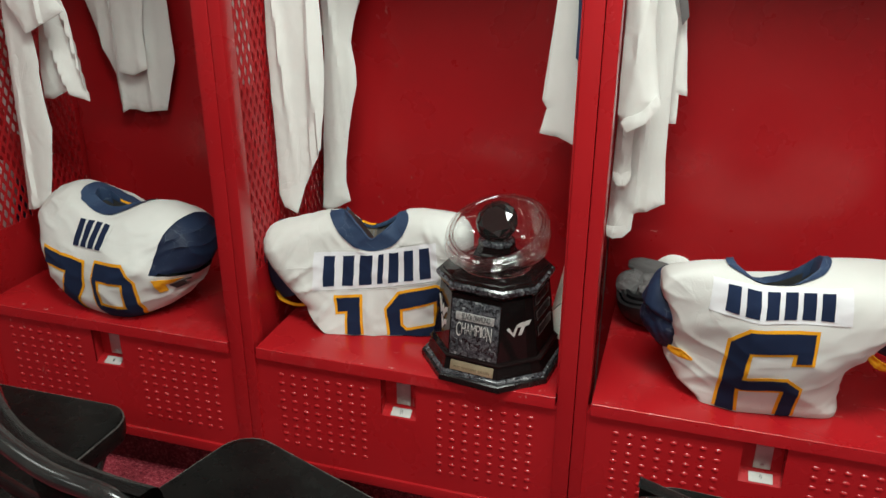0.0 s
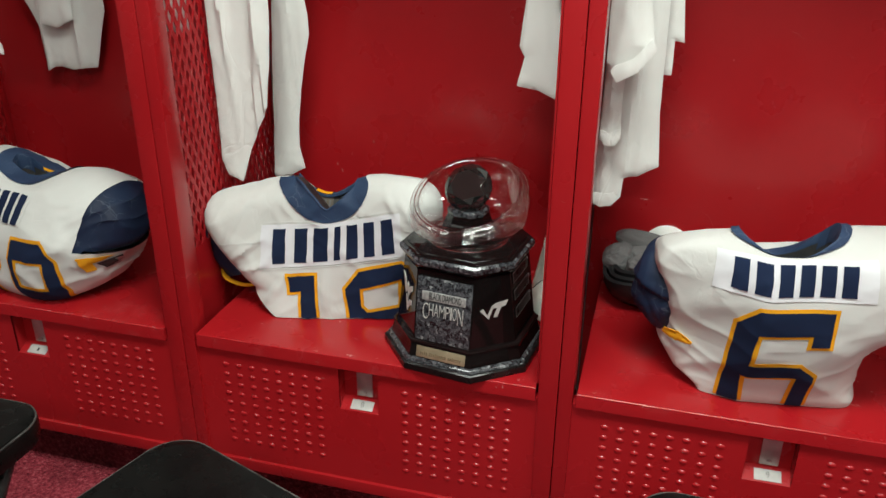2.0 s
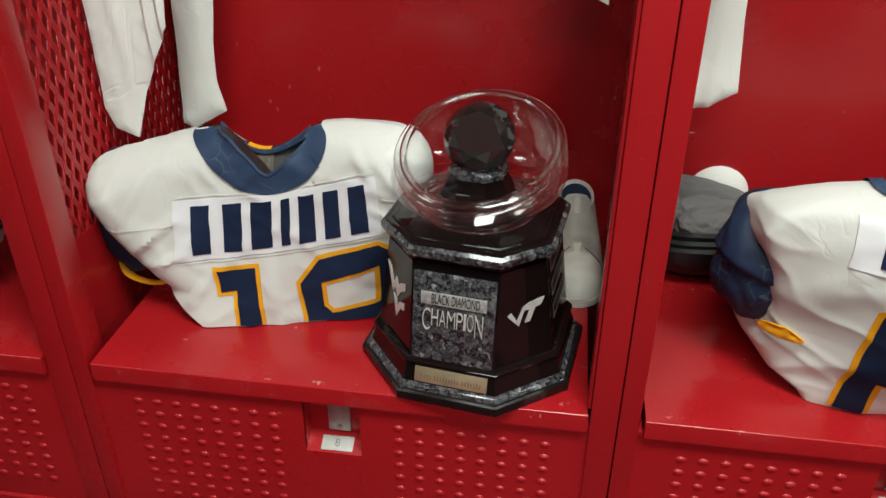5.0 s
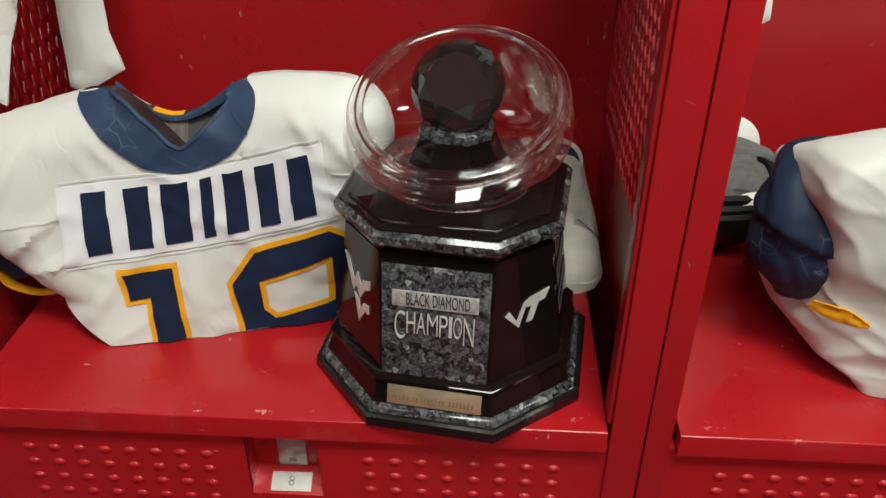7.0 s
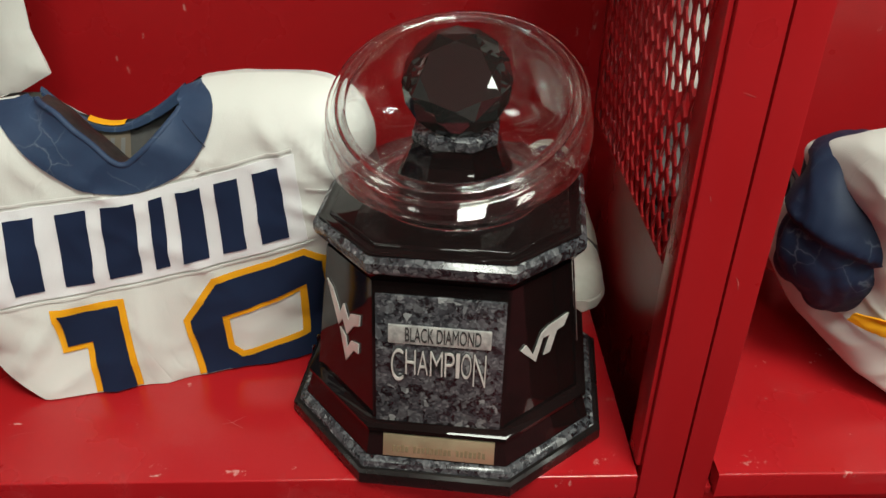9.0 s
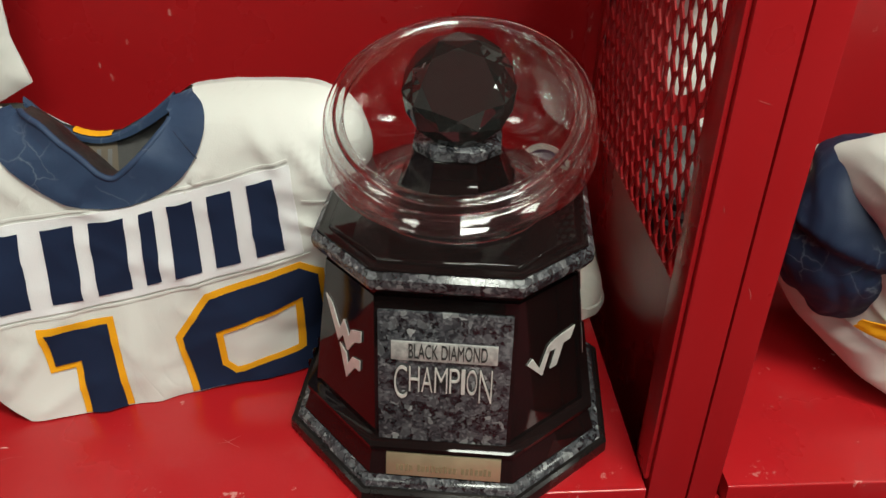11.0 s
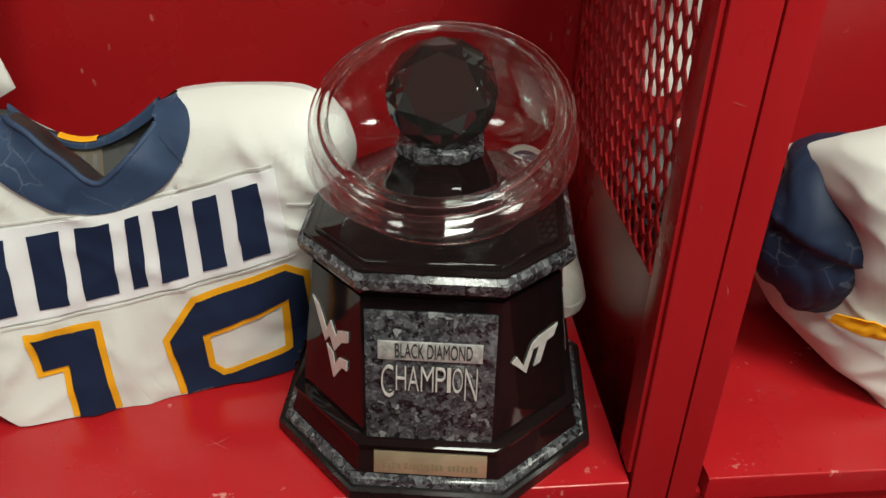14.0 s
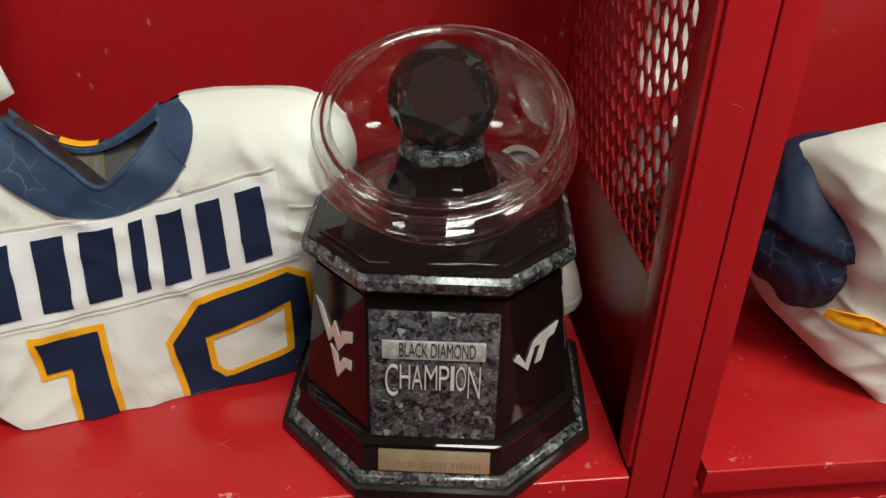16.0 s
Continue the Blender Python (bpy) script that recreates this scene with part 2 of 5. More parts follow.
# ---------------------------------------------------------------- mesh helpers
def link_mesh(name, bm, material, smooth=True):
    me = bpy.data.meshes.new(name)
    bmesh.ops.recalc_face_normals(bm, faces=bm.faces[:])
    bm.to_mesh(me)
    bm.free()
    me.materials.append(material)
    if smooth:
        me.shade_smooth()
        me.set_sharp_from_angle(angle=radians(38))
    return new(name, me)


def part(name, bm, material, parent, label="", smooth=True):
    ob = link_mesh(name, bm, material, smooth)
    ob.parent = parent
    return tagged(ob, label) if label else ob


def thing(name, label, category, m=None, group="", kind=""):
    ob = new(name)
    ob.empty_display_size = 0.05
    if m is not None:
        ob.matrix_world = m
    return tagged(ob, label, category, group, kind)


def box(bm, x0, x1, y0, y1, z0, z1, bevel=0.0):
    made = bmesh.ops.create_cube(bm, size=1)["verts"]
    for v in made:
        v.co = Vector((x0 + (v.co.x + 0.5) * (x1 - x0), y0 + (v.co.y + 0.5) * (y1 - y0), z0 + (v.co.z + 0.5) * (z1 - z0)))
    if bevel:
        edges = list({e for v in made for e in v.link_edges})
        bmesh.ops.bevel(bm, geom=edges, offset=bevel, segments=2, affect="EDGES", profile=0.6)
    return bm


def slab(*a, bevel=0.002):
    return box(bmesh.new(), *a, bevel=bevel)


def rings_mesh(bm, rings, cap0=True, cap1=True, closed=True):
    """Skin a list of equal rings of points."""
    rows = [[bm.verts.new(p) for p in r] for r in rings]
    n = len(rows[0])
    for a, b in zip(rows, rows[1:]):
        for i in range(n if closed else n - 1):
            j = (i + 1) % n
            bm.faces.new((a[i], a[j], b[j], b[i]))
    if cap0:
        bm.faces.new(rows[0][::-1])
    if cap1:
        bm.faces.new(rows[-1])
    return rows


def glide(keys, steps):
    """Smooth (Catmull-Rom) rows between the key rows."""
    k = [tuple(map(float, r)) for r in keys]
    out = []
    for i in range(len(k) - 1):
        p0, p1, p2, p3 = k[max(i - 1, 0)], k[i], k[i + 1], k[min(i + 2, len(k) - 1)]
        for s in range(steps):
            t = s / steps
            out.append(tuple(0.5 * (2 * b + (c - a) * t + (2 * a - 5 * b + 4 * c - d) * t * t + (3 * b - a - 3 * c + d) * t ** 3) for a, b, c, d in zip(p0, p1, p2, p3)))
    out.append(k[-1])
    return out


def spow(v, e):
    return math.copysign(abs(v) ** e, v)


def tube_along(bm, points, radius, sides=12, steps=6, caps=True, flat=1.0):
    """A round bar along a smooth line of points; radius is a number or a list."""
    rad = radius if isinstance(radius, (list, tuple)) else [radius] * len(points)
    rows = glide([(*p, r) for p, r in zip(points, rad)], steps)
    pts = [Vector(r[:3]) for r in rows]
    up = Vector((0.13, 0.21, 0.97))
    rings = []
    for i, p in enumerate(pts):
        d = (pts[min(i + 1, len(pts) - 1)] - pts[max(i - 1, 0)]).normalized()
        a = d.cross(up).normalized()
        b = a.cross(d).normalized()
        r = rows[i][3]
        rings.append([p + a * r * math.cos(q) + b * r * flat * math.sin(q) for q in [2 * math.pi * s / sides for s in range(sides)]])
    rings_mesh(bm, rings, caps, caps)
    return bm


def lathe(bm, profile, n=64):
    rings = [[Vector((r * math.cos(2 * math.pi * i / n), r * math.sin(2 * math.pi * i / n), z)) for i in range(n)] for r, z in profile]
    rings_mesh(bm, rings, profile[0][0] > 1e-4, profile[-1][0] > 1e-4)
    return bm


def polygon(bm, outline, hole=None, z=0.0):
    """A flat polygon in the x-y plane, with one hole if given."""
    edges = []
    for loop in (outline, hole):
        if loop:
            vs = [bm.verts.new((x, y, z)) for x, y in loop]
            edges += [bm.edges.new((vs[i], vs[(i + 1) % len(vs)])) for i in range(len(vs))]
    bmesh.ops.triangle_fill(bm, use_beauty=True, use_dissolve=False, edges=edges)
    return bm


def thicken(bm, h):
    """Raise a flat x-y mesh to a plate of height h."""
    made = bmesh.ops.extrude_face_region(bm, geom=bm.faces[:])["geom"]
    for v in made:
        if isinstance(v, bmesh.types.BMVert):
            v.co.z += h
    return bm


def words(text, size, depth, width=None, thin=0.0):
    """Letters in the x-y plane as a bmesh, centred, with the built-in font."""
    cu = bpy.data.curves.new("letters", "FONT")
    cu.body, cu.size, cu.extrude, cu.align_x, cu.align_y = text, size, depth, "CENTER", "CENTER"
    cu.offset = -thin
    ob = new("letters", cu)
    bpy.context.view_layer.update()
    me = bpy.data.meshes.new_from_object(ob.evaluated_get(bpy.context.evaluated_depsgraph_get()))
    bpy.data.objects.remove(ob)
    bm = bmesh.new()
    bm.from_mesh(me)
    if width:
        xs = [v.co.x for v in bm.verts]
        mid, k = (max(xs) + min(xs)) / 2, width / (max(xs) - min(xs))
        for v in bm.verts:
            v.co.x = (v.co.x - mid) * k
    return bm


# ---------------------------------------------------------------- room
def room():
    x0, x1, y0 = -4.0, 4.0, -5.2
    f = link_mesh("floor", slab(x0, x1, y0, 0.55, -0.06, 0.0, bevel=0), CARPET)
    tagged(f, "crimson cut-pile carpet floor", "floor", kind="structure")
    c = link_mesh("ceiling", slab(x0, x1, y0, 0.55, CEIL, CEIL + 0.06, bevel=0), PALE)
    tagged(c, "plain white ceiling", "ceiling", kind="structure")
    for name, a in (("wall_north", (x0, x1, 0.5, 0.6, 0, CEIL)), ("wall_south", (x0, x1, y0 - 0.1, y0, 0, CEIL)),
                    ("wall_west", (x0 - 0.1, x0, y0, 0.6, 0, CEIL)), ("wall_east", (x1, x1 + 0.1, y0, 0.6, 0, CEIL))):
        tagged(link_mesh(name, slab(*a, bevel=0), WALL), "plain painted wall", "wall", kind="structure")
    p = link_mesh("locker_plinth", slab(-2.35, 0.82, 0.05, 0.5, 0.0, 0.122, bevel=0.004), PLINTH)
    tagged(p, "carpet-covered plinth under the lockers", "plinth", kind="structure")
    for lx, ly, _ in LIGHTS:
        t = thing("ceiling_light", "flat white ceiling light panel", "ceiling light", pose(lx, ly, CEIL), "ceiling lights")
        bm = bmesh.new()
        for a in ((-0.6, 0.6, -0.3, -0.28), (-0.6, 0.6, 0.28, 0.3), (-0.6, -0.58, -0.28, 0.28), (0.58, 0.6, -0.28, 0.28)):
            box(bm, *a, -0.03, 0)
        part("frame", bm, PALE, t)


# ---------------------------------------------------------------- lockers
def mesh_panel(x, y0, y1, z0, z1, parent):
    """Expanded steel sheet: a lattice of slanting strands round diamond openings."""
    py, pz, w, th = 0.0235, 0.0470, 0.0060, 0.0020
    verts, faces = [], []
    ny, nz = int((y1 - y0) / py), int((z1 - z0) / pz)

    def diamond(cy, cz):
        b = len(verts)
        hy, hz = py / 2, pz / 2
        iy, iz = hy - w * 0.62, hz - w * 1.15
        for dx in (-th / 2, th / 2):
            for sy, sz in ((hy, hz), (iy, iz)):
                tw, tz = (-0.0010, 0.0014) if sy == iy else (0.0, 0.0)
                verts.extend(((x + dx - tw, cy - sy, cz), (x + dx + tz, cy, cz - sz), (x + dx + tw, cy + sy, cz), (x + dx - tz, cy, cz + sz)))
        for i in range(4):
            j = (i + 1) % 4
            faces.extend(((b + i, b + j, b + 4 + j, b + 4 + i), (b + 8 + i, b + 12 + i, b + 12 + j, b + 8 + j), (b + 4 + i, b + 4 + j, b + 12 + j, b + 12 + i)))

    def bond(cy, cz):
        b = len(verts)
        ux, uy = -0.0008, 0.0028
        for dz in (-0.0115, 0.0115):
            for e, f in ((-1, -1), (1, -1), (1, 1), (-1, 1)):
                verts.append((x + ux * e + 0.0007 * f, cy + uy * e + 0.0005 * f, cz + dz - 0.002 * e))
        faces.extend(((b, b + 3, b + 2, b + 1), (b + 4, b + 5, b + 6, b + 7)))
        faces.extend((b + i, b + (i + 1) % 4, b + 4 + (i + 1) % 4, b + 4 + i) for i in range(4))

    for k in range(nz * 2):
        for i in range(ny + (k % 2)):
            cy = y0 + py * (i + 0.5 * (1 - k % 2))
            diamond(cy, z0 + pz / 2 * (k + 1))
            bond(cy, z0 + pz / 2 * k)
    me = bpy.data.meshes.new("mesh_panel")
    me.from_pydata(verts, [], faces)
    me.materials.append(RED)
    ob = new("mesh_panel", me)
    ob.parent = parent
    return tagged(ob, "red expanded-metal side panel with diamond openings")


FRONT, UP = (0, -1, 0), (0, 0, 1)
SCRATCHES = {
    "9": [((0.228, DEPTH, 0.639), (0.246, DEPTH, 0.626), (0.257, DEPTH, 0.606), FRONT), ((0.340, DEPTH, 1.023), (0.354, DEPTH, 1.018), (0.369, DEPTH, 1.008), FRONT), ((0.452, DEPTH, 0.985), (0.458, DEPTH, 0.979), (0.468, DEPTH, 0.978), FRONT),
          ((0.006, 0, 0.664), (0.0085, 0, 0.659), (0.0095, 0, 0.653), FRONT)],
    "8": [((-0.020, 0, 0.8125), (-0.016, 0, 0.811), (-0.011, 0, 0.8092), FRONT), ((-0.0275, 0, 0.735), (-0.0265, 0, 0.732), (-0.026, 0, 0.729), FRONT),
          ((-0.424, 0.066, SEAT), (-0.414, 0.068, SEAT), (-0.403, 0.076, SEAT), UP), ((-0.420, 0.072, SEAT), (-0.412, 0.066, SEAT), (-0.402, 0.060, SEAT), UP), ((-0.62, 0.05, SEAT), (-0.61, 0.056, SEAT), (-0.596, 0.058, SEAT), UP)],
}


def locker(x0, number):
    x1 = x0 + BAY
    t = thing("locker", "open red steel sports locker with seat and foot compartment", "locker", None, "row of lockers")
    top = 1.95
    part("back_panel", slab(x0 + 0.002, x1 - 0.002, DEPTH, DEPTH + 0.004, 0.15, top, bevel=0), RED, t)
    # front posts, each with its own rounded face
    part("post", slab(x0 + 0.0007, x0 + 0.027, 0.0, 0.045, 0.122, top, bevel=0.002), RED, t)
    part("post", slab(x1 - 0.036, x1 - 0.0007, 0.0, 0.045, 0.122, top, bevel=0.002), RED, t)
    part("side_flange", slab(x1 - 0.0405, x1 - 0.0365, 0.004, 0.03, 0.455, top, bevel=0.001), RED, t)
    # right side panel: plain below, expanded metal above
    sx = x1 - 0.006
    part("side_sheet", slab(sx - 0.0015, sx + 0.0015, 0.045, DEPTH, 0.15, 0.592, bevel=0), RED, t)
    part("side_strip", slab(sx - 0.0015, sx + 0.0015, 0.045, 0.0835, 0.592, top, bevel=0), RED, t)
    mesh_panel(sx, 0.0825, DEPTH - 0.012, 0.580, 1.56, t)
    part("panel_edge", slab(sx - 0.003, sx + 0.003, DEPTH - 0.014, DEPTH, 0.592, top, bevel=0.001), RED, t)
    part("roof", slab(x0 + 0.002, x1 - 0.002, 0.046, DEPTH, top - 0.004, top, bevel=0), RED, t)
    # unseen shelf, added at this height to shade the upper back panel; carries the hooks
    part("shade_shelf", slab(x0 + 0.03, x1 - 0.04, 0.03, DEPTH - 0.002, 1.60, 1.615, bevel=0.002), RED, t)
    # seat lid with a turned-down front lip
    bm = bmesh.new()
    lip = [(-0.0040 + 0.0022 * (1 - math.sin(math.radians(a))), SEAT - 0.0022 * (1 - math.cos(math.radians(a)))) for a in (90, 72, 54, 36, 18, 0)]
    fold = [(-0.0035, SEAT - 0.0285), (-0.0040, SEAT - 0.0280)] + lip + [(DEPTH - 0.004, SEAT), (DEPTH - 0.004, SEAT - 0.016), (0.012, SEAT - 0.016), (0.012, SEAT - 0.0285)]
    rings_mesh(bm, [[Vector((x, y, z)) for y, z in fold] for x in (x0 + 0.034, x1 - 0.040)])
    part("seat", bm, RED_SEAT, t, "red steel bench seat with a turned-down lip")
    for a in ((x0 + 0.027, x0 + 0.033), (x1 - 0.0395, x1 - 0.036)):
        part("seat_tab", slab(*a, 0.003, 0.03, 0.418, 0.426, bevel=0.0008), RED, t)
    # front of the foot compartment, round the latch recess
    rx0, rx1, rz = x0 + 0.333, x0 + 0.414, 0.322
    bm = bmesh.new()
    box(bm, x0 + 0.027, rx0, 0.006, 0.010, 0.15, 0.424)
    box(bm, rx1, x1 - 0.036, 0.006, 0.010, 0.15, 0.424)
    box(bm, rx0, rx1, 0.006, 0.010, 0.15, rz)
    part("front_panel", bm, RED, t, smooth=False)
    part("bottom_rail", slab(x0 + 0.027, x1 - 0.036, -0.001, 0.03, 0.124, 0.151, bevel=0.002), RED, t)
    for bx in (x0 + 0.0876, x0 + 0.4685):
        bm = bmesh.new()
        for i in range(8):
            for k in range(9):
                cx, cz = bx + i * 0.0287, 0.383 - k * 0.0232
                rows = [[Vector((cx + r * 0.0078 * math.cos(q), 0.006 - h, cz + r * 0.0050 * math.sin(q))) for q in [math.pi * s / 5 for s in range(10)]] for r, h in ((1.0, 0.0), (0.86, 0.0010), (0.62, 0.0023), (0.30, 0.0030))]
                rings_mesh(bm, rows, False, True)
        ob = part("embossed_dots", bm, RED, t, "rows of small embossed dots")
        tagged(ob, kind="stuff")
    # recess
    bm = bmesh.new()
    c = [(rx0, 0.006, rz), (rx1, 0.006, rz), (rx1, 0.006, 0.424), (rx0, 0.006, 0.424), (rx0, 0.036, rz + 0.015), (rx1, 0.036, rz + 0.015), (rx1, 0.036, 0.424), (rx0, 0.036, 0.424)]
    v = [bm.verts.new(p) for p in c]
    for q in ((0, 1, 5, 4), (4, 5, 6, 7), (0, 4, 7, 3), (1, 2, 6, 5), (3, 7, 6, 2)):
        bm.faces.new([v[i] for i in q])
    rec = part("latch_recess", bm, RED, t, smooth=False)
    plate = part("latch_plate", slab(x0 + 0.360, x0 + 0.393, 0.0325, 0.0358, 0.341, 0.410, bevel=0.0015), STEEL, rec, "zinc latch plate with two rivets")
    for rz2 in (0.349, 0.402):
        bm = lathe(bmesh.new(), [(0.0045, 0), (0.0038, 0.0016), (0.0, 0.0024)], 14)
        bm.transform(pose(x0 + 0.3765, 0.0325, rz2, 90, 0, 0))
        part("rivet", bm, STEEL, rec)
    m = pose(x0 + 0.376, 0.0185, rz + 0.0072, 26.5, 0, 1)
    bm = box(bmesh.new(), -0.023, 0.023, -0.0110, 0.0110, 0, 0.0010, 0.0003)
    bm.transform(m)
    tag = part("number_tag", bm, TAG, rec, "white number label")
    if number:
        bm = words(number, 0.0165, 0.0002, None, 0.0004)
        bm.transform(m @ pose(0, 0, 0.0016))
        part("numeral", bm, INK, tag, smooth=False)
    else:
        bm = box(bmesh.new(), -0.0022, 0.0022, -0.004, 0.004, 0.0012, 0.0016)
        bm.transform(m)
        part("numeral", bm, INK, tag, smooth=False)
    # scratches: a bent sliver each, start, middle, end and the side that it faces
    for a, b, c, n in SCRATCHES.get(number, ()):
        a, b, c, n = Vector(a), Vector(b), Vector(c), Vector(n)
        bm = bmesh.new()
        rows = []
        for p, w in ((a, 0.0001), (a.lerp(b, 0.5), 0.0002), (b, 0.0003), (b.lerp(c, 0.6), 0.0002), (c, 0.0001)):
            d = (c - a).normalized().cross(n) * w
            rows.append([p - d + n * 0.0004, p + d + n * 0.0004])
        rings_mesh(bm, rows, False, False, closed=False)
        part("scratch", bm, SCUFF, t, "pale scratch in the paint")
    # hooks under the shelf
    for hx in (x0 + 0.07, x0 + 0.38, x1 - 0.10):
        for hy in (0.19, 0.40):
            bm = tube_along(bmesh.new(), [(hx, hy, 1.602), (hx, hy, 1.58), (hx, hy, 1.55), (hx, hy - 0.02, 1.525), (hx, hy - 0.035, 1.545)], 0.004, 8, 4)
            part("hook", bm, STEEL, t)
    return t


room()
for i, n in ((-3, ""), (-2, ""), (-1, "8"), (0, "9")):
    locker(i * BAY, n)


# ---------------------------------------------------------------- trophy
def octagon(a, b, z):
    return [Vector(p) for p in ((-b, -a, z), (b, -a, z), (a, -b, z), (a, b, z), (b, a, z), (-b, a, z), (-a, b, z), (-a, -b, z))]


def stepped(profile):
    bm = bmesh.new()
    rings_mesh(bm, [octagon(*p) for p in profile])
    edges = [e for e in bm.edges if e.calc_face_angle(0) > 0.3]
    bmesh.ops.bevel(bm, geom=edges, offset=0.0009, segments=2, affect="EDGES", profile=0.6)
    return bm


def face_pose(p0, p1, q0, q1, u, v, lift):
    """A pose on a flat side, x along it and z out of it; u from its middle in metres, v from 0 (low) to 1."""
    low, high = (p0 + p1) / 2, (q0 + q1) / 2
    ex = (p1 - p0).normalized()
    ez = ex.cross((high - low).normalized())
    ey = ez.cross(ex)
    o = low.lerp(high, v) + ex * u + ez * lift
    return Matrix(((ex.x, ey.x, ez.x, o.x), (ex.y, ey.y, ez.y, o.y), (ex.z, ey.z, ez.z, o.z), (0, 0, 0, 1)))


def trophy():
    t = thing("trophy", "octagonal black lacquer and granite trophy with glass bowl and black crystal", "trophy", pose(-0.2025, 0.128, SEAT, 0, 0, -8))
    part("foot", stepped([(0.1455, 0.066, 0.0), (0.1465, 0.0665, 0.003), (0.146, 0.066, 0.013), (0.1435, 0.0652, 0.0155)]), SATIN, t)
    part("granite_step", stepped([(0.1405, 0.064, 0.0152), (0.1390, 0.0632, 0.0205), (0.1345, 0.0618, 0.0235)]), GRANITE, t, "blue pearl granite moulding")
    part("lower_tier", stepped([(0.1335, 0.0612, 0.0232), (0.1265, 0.0592, 0.047), (0.1290, 0.0600, 0.0485), (0.1290, 0.0600, 0.0520), (0.1230, 0.0578, 0.0565)]), LACQUER, t)
    lo, hi = octagon(0.1205, 0.0570, 0.056), octagon(0.1035, 0.0565, 0.190)
    part("body", stepped([(0.1205, 0.0570, 0.056), (0.1035, 0.0565, 0.190)]), LACQUER, t)
    part("neck_moulding", stepped([(0.1020, 0.0560, 0.1895), (0.1055, 0.0565, 0.194), (0.1105, 0.0572, 0.200), (0.1120, 0.0576, 0.2025)]), LACQUER, t)
    part("granite_cornice", stepped([(0.1125, 0.0578, 0.2025), (0.1140, 0.0582, 0.2065), (0.1140, 0.0582, 0.2125), (0.1100, 0.0570, 0.2165)]), GRANITE, t, "blue pearl granite cornice")
    part("lid", stepped([(0.1090, 0.0566, 0.2155), (0.1088, 0.0565, 0.2178), (0.1075, 0.0562, 0.2186), (0.1000, 0.0540, 0.2188), (0.0990, 0.0537, 0.2218), (0.0978, 0.0533, 0.2226)]), LACQUER, t)
    # front: granite slab, plates and lettering
    front = lambda u, v, l: face_pose(lo[0], lo[1], hi[0], hi[1], u, v, l)
    bm = box(bmesh.new(), -0.0535, 0.0535, 0.0, 0.124, -0.004, 0.0025, 0.0006)
    bm.transform(front(0, 0.0, 0.0))
    slab_ob = part("granite_slab", bm, GRANITE, t, "polished blue pearl granite front slab")
    bm = box(bmesh.new(), -0.0425, 0.0425, -0.0085, 0.0085, 0.0, 0.0022, 0.0004)
    bm.transform(front(0.000, 0.66, 0.0025))
    sign = part("title_plate", bm, PEWTER, slab_ob, "mottled silver title plate")
    bm = words("BLACK DIAMOND", 0.0165, 0.0004, 0.0625)
    for v in bm.verts:
        v.co.y *= 1.18
    bm.transform(front(0.003, 0.66, 0.0050))
    part("title_letters", bm, INK, sign, smooth=False)
    x = -0.0405
    for ch, w, h, drop in (("C", 0.0115, 0.031, -0.0035), ("H", 0.0093, 0.0235, 0), ("A", 0.0098, 0.0235, 0), ("M", 0.0115, 0.0235, 0), ("P", 0.0090, 0.0235, 0), ("I", 0.0034, 0.0235, 0), ("O", 0.0093, 0.0235, 0), ("N", 0.0115, 0.031, -0.0035)):
        rim = words(ch, 0.03, 0.0004, w * 0.9 + 0.0016, -0.0004)
        bm = words(ch, 0.03, 0.0011, w * 0.9, 0.0005)
        ys = [v.co.y for v in bm.verts]
        k, mid = h / (max(ys) - min(ys)), (max(ys) + min(ys)) / 2
        for v in bm.verts:
            v.co.y = (v.co.y - mid) * k
        bm.transform(front(x + w / 2, 0.465 + drop / 0.14, 0.0036))
        letter = part("letter", bm, SILVER, slab_ob, smooth=False)
        ys = [v.co.y for v in rim.verts]
        k, mid = (h + 0.0016) / (max(ys) - min(ys)), (max(ys) + min(ys)) / 2
        for v in rim.verts:
            v.co.y = (v.co.y - mid) * k
        rim.transform(front(x + w / 2, 0.465 + drop / 0.14, 0.0029))
        part("letter_edge", rim, INK, letter, "black edge round the letter", smooth=False)
        x += w + 0.0007
    # maker's plaque on the lower tier
    l2, h2 = octagon(0.1335, 0.0612, 0.0232), octagon(0.1265, 0.0592, 0.047)
    tier = lambda u, v, l: face_pose(l2[0], l2[1], h2[0], h2[1], u, v, l)
    bm = box(bmesh.new(), -0.0485, 0.0485, -0.0105, 0.0105, 0, 0.0022, 0.0004)
    bm.transform(tier(0.002, 0.52, 0.0003))
    plaque = part("plaque", bm, BRASS, t, "pale brass plaque with engraved line")
    x = -0.041
    for n in (4, 9, 7):
        for i in range(n):
            bm = box(bmesh.new(), x, x + 0.0024, -0.0032, 0.0032 - 0.0010 * ((i * 7 + n) % 3 != 0), 0, 0.0003)
            bm.transform(tier(0.003, 0.42, 0.0026))
            part("engraved_bar", bm, BRONZE, plaque, smooth=False)
            x += 0.0038
        x += 0.0030
    # emblems on the slanting sides, as plain cut shapes
    right = face_pose(lo[1], lo[2], hi[1], hi[2], 0.0035, 0.51, 0.0004)
    for poly in ([(-0.029, 0.004), (-0.023, 0.0075), (-0.0150, -0.0065), (-0.0055, 0.0110), (-0.0005, 0.0140), (-0.0125, -0.0145)],
                 [(-0.0065, 0.0060), (0.0020, 0.0150), (0.0265, 0.0180), (0.0210, 0.0075), (0.0125, 0.0065), (0.0045, -0.0120), (-0.0030, -0.0120), (0.0045, 0.0055)]):
        bm = thicken(polygon(bmesh.new(), poly), 0.0012)
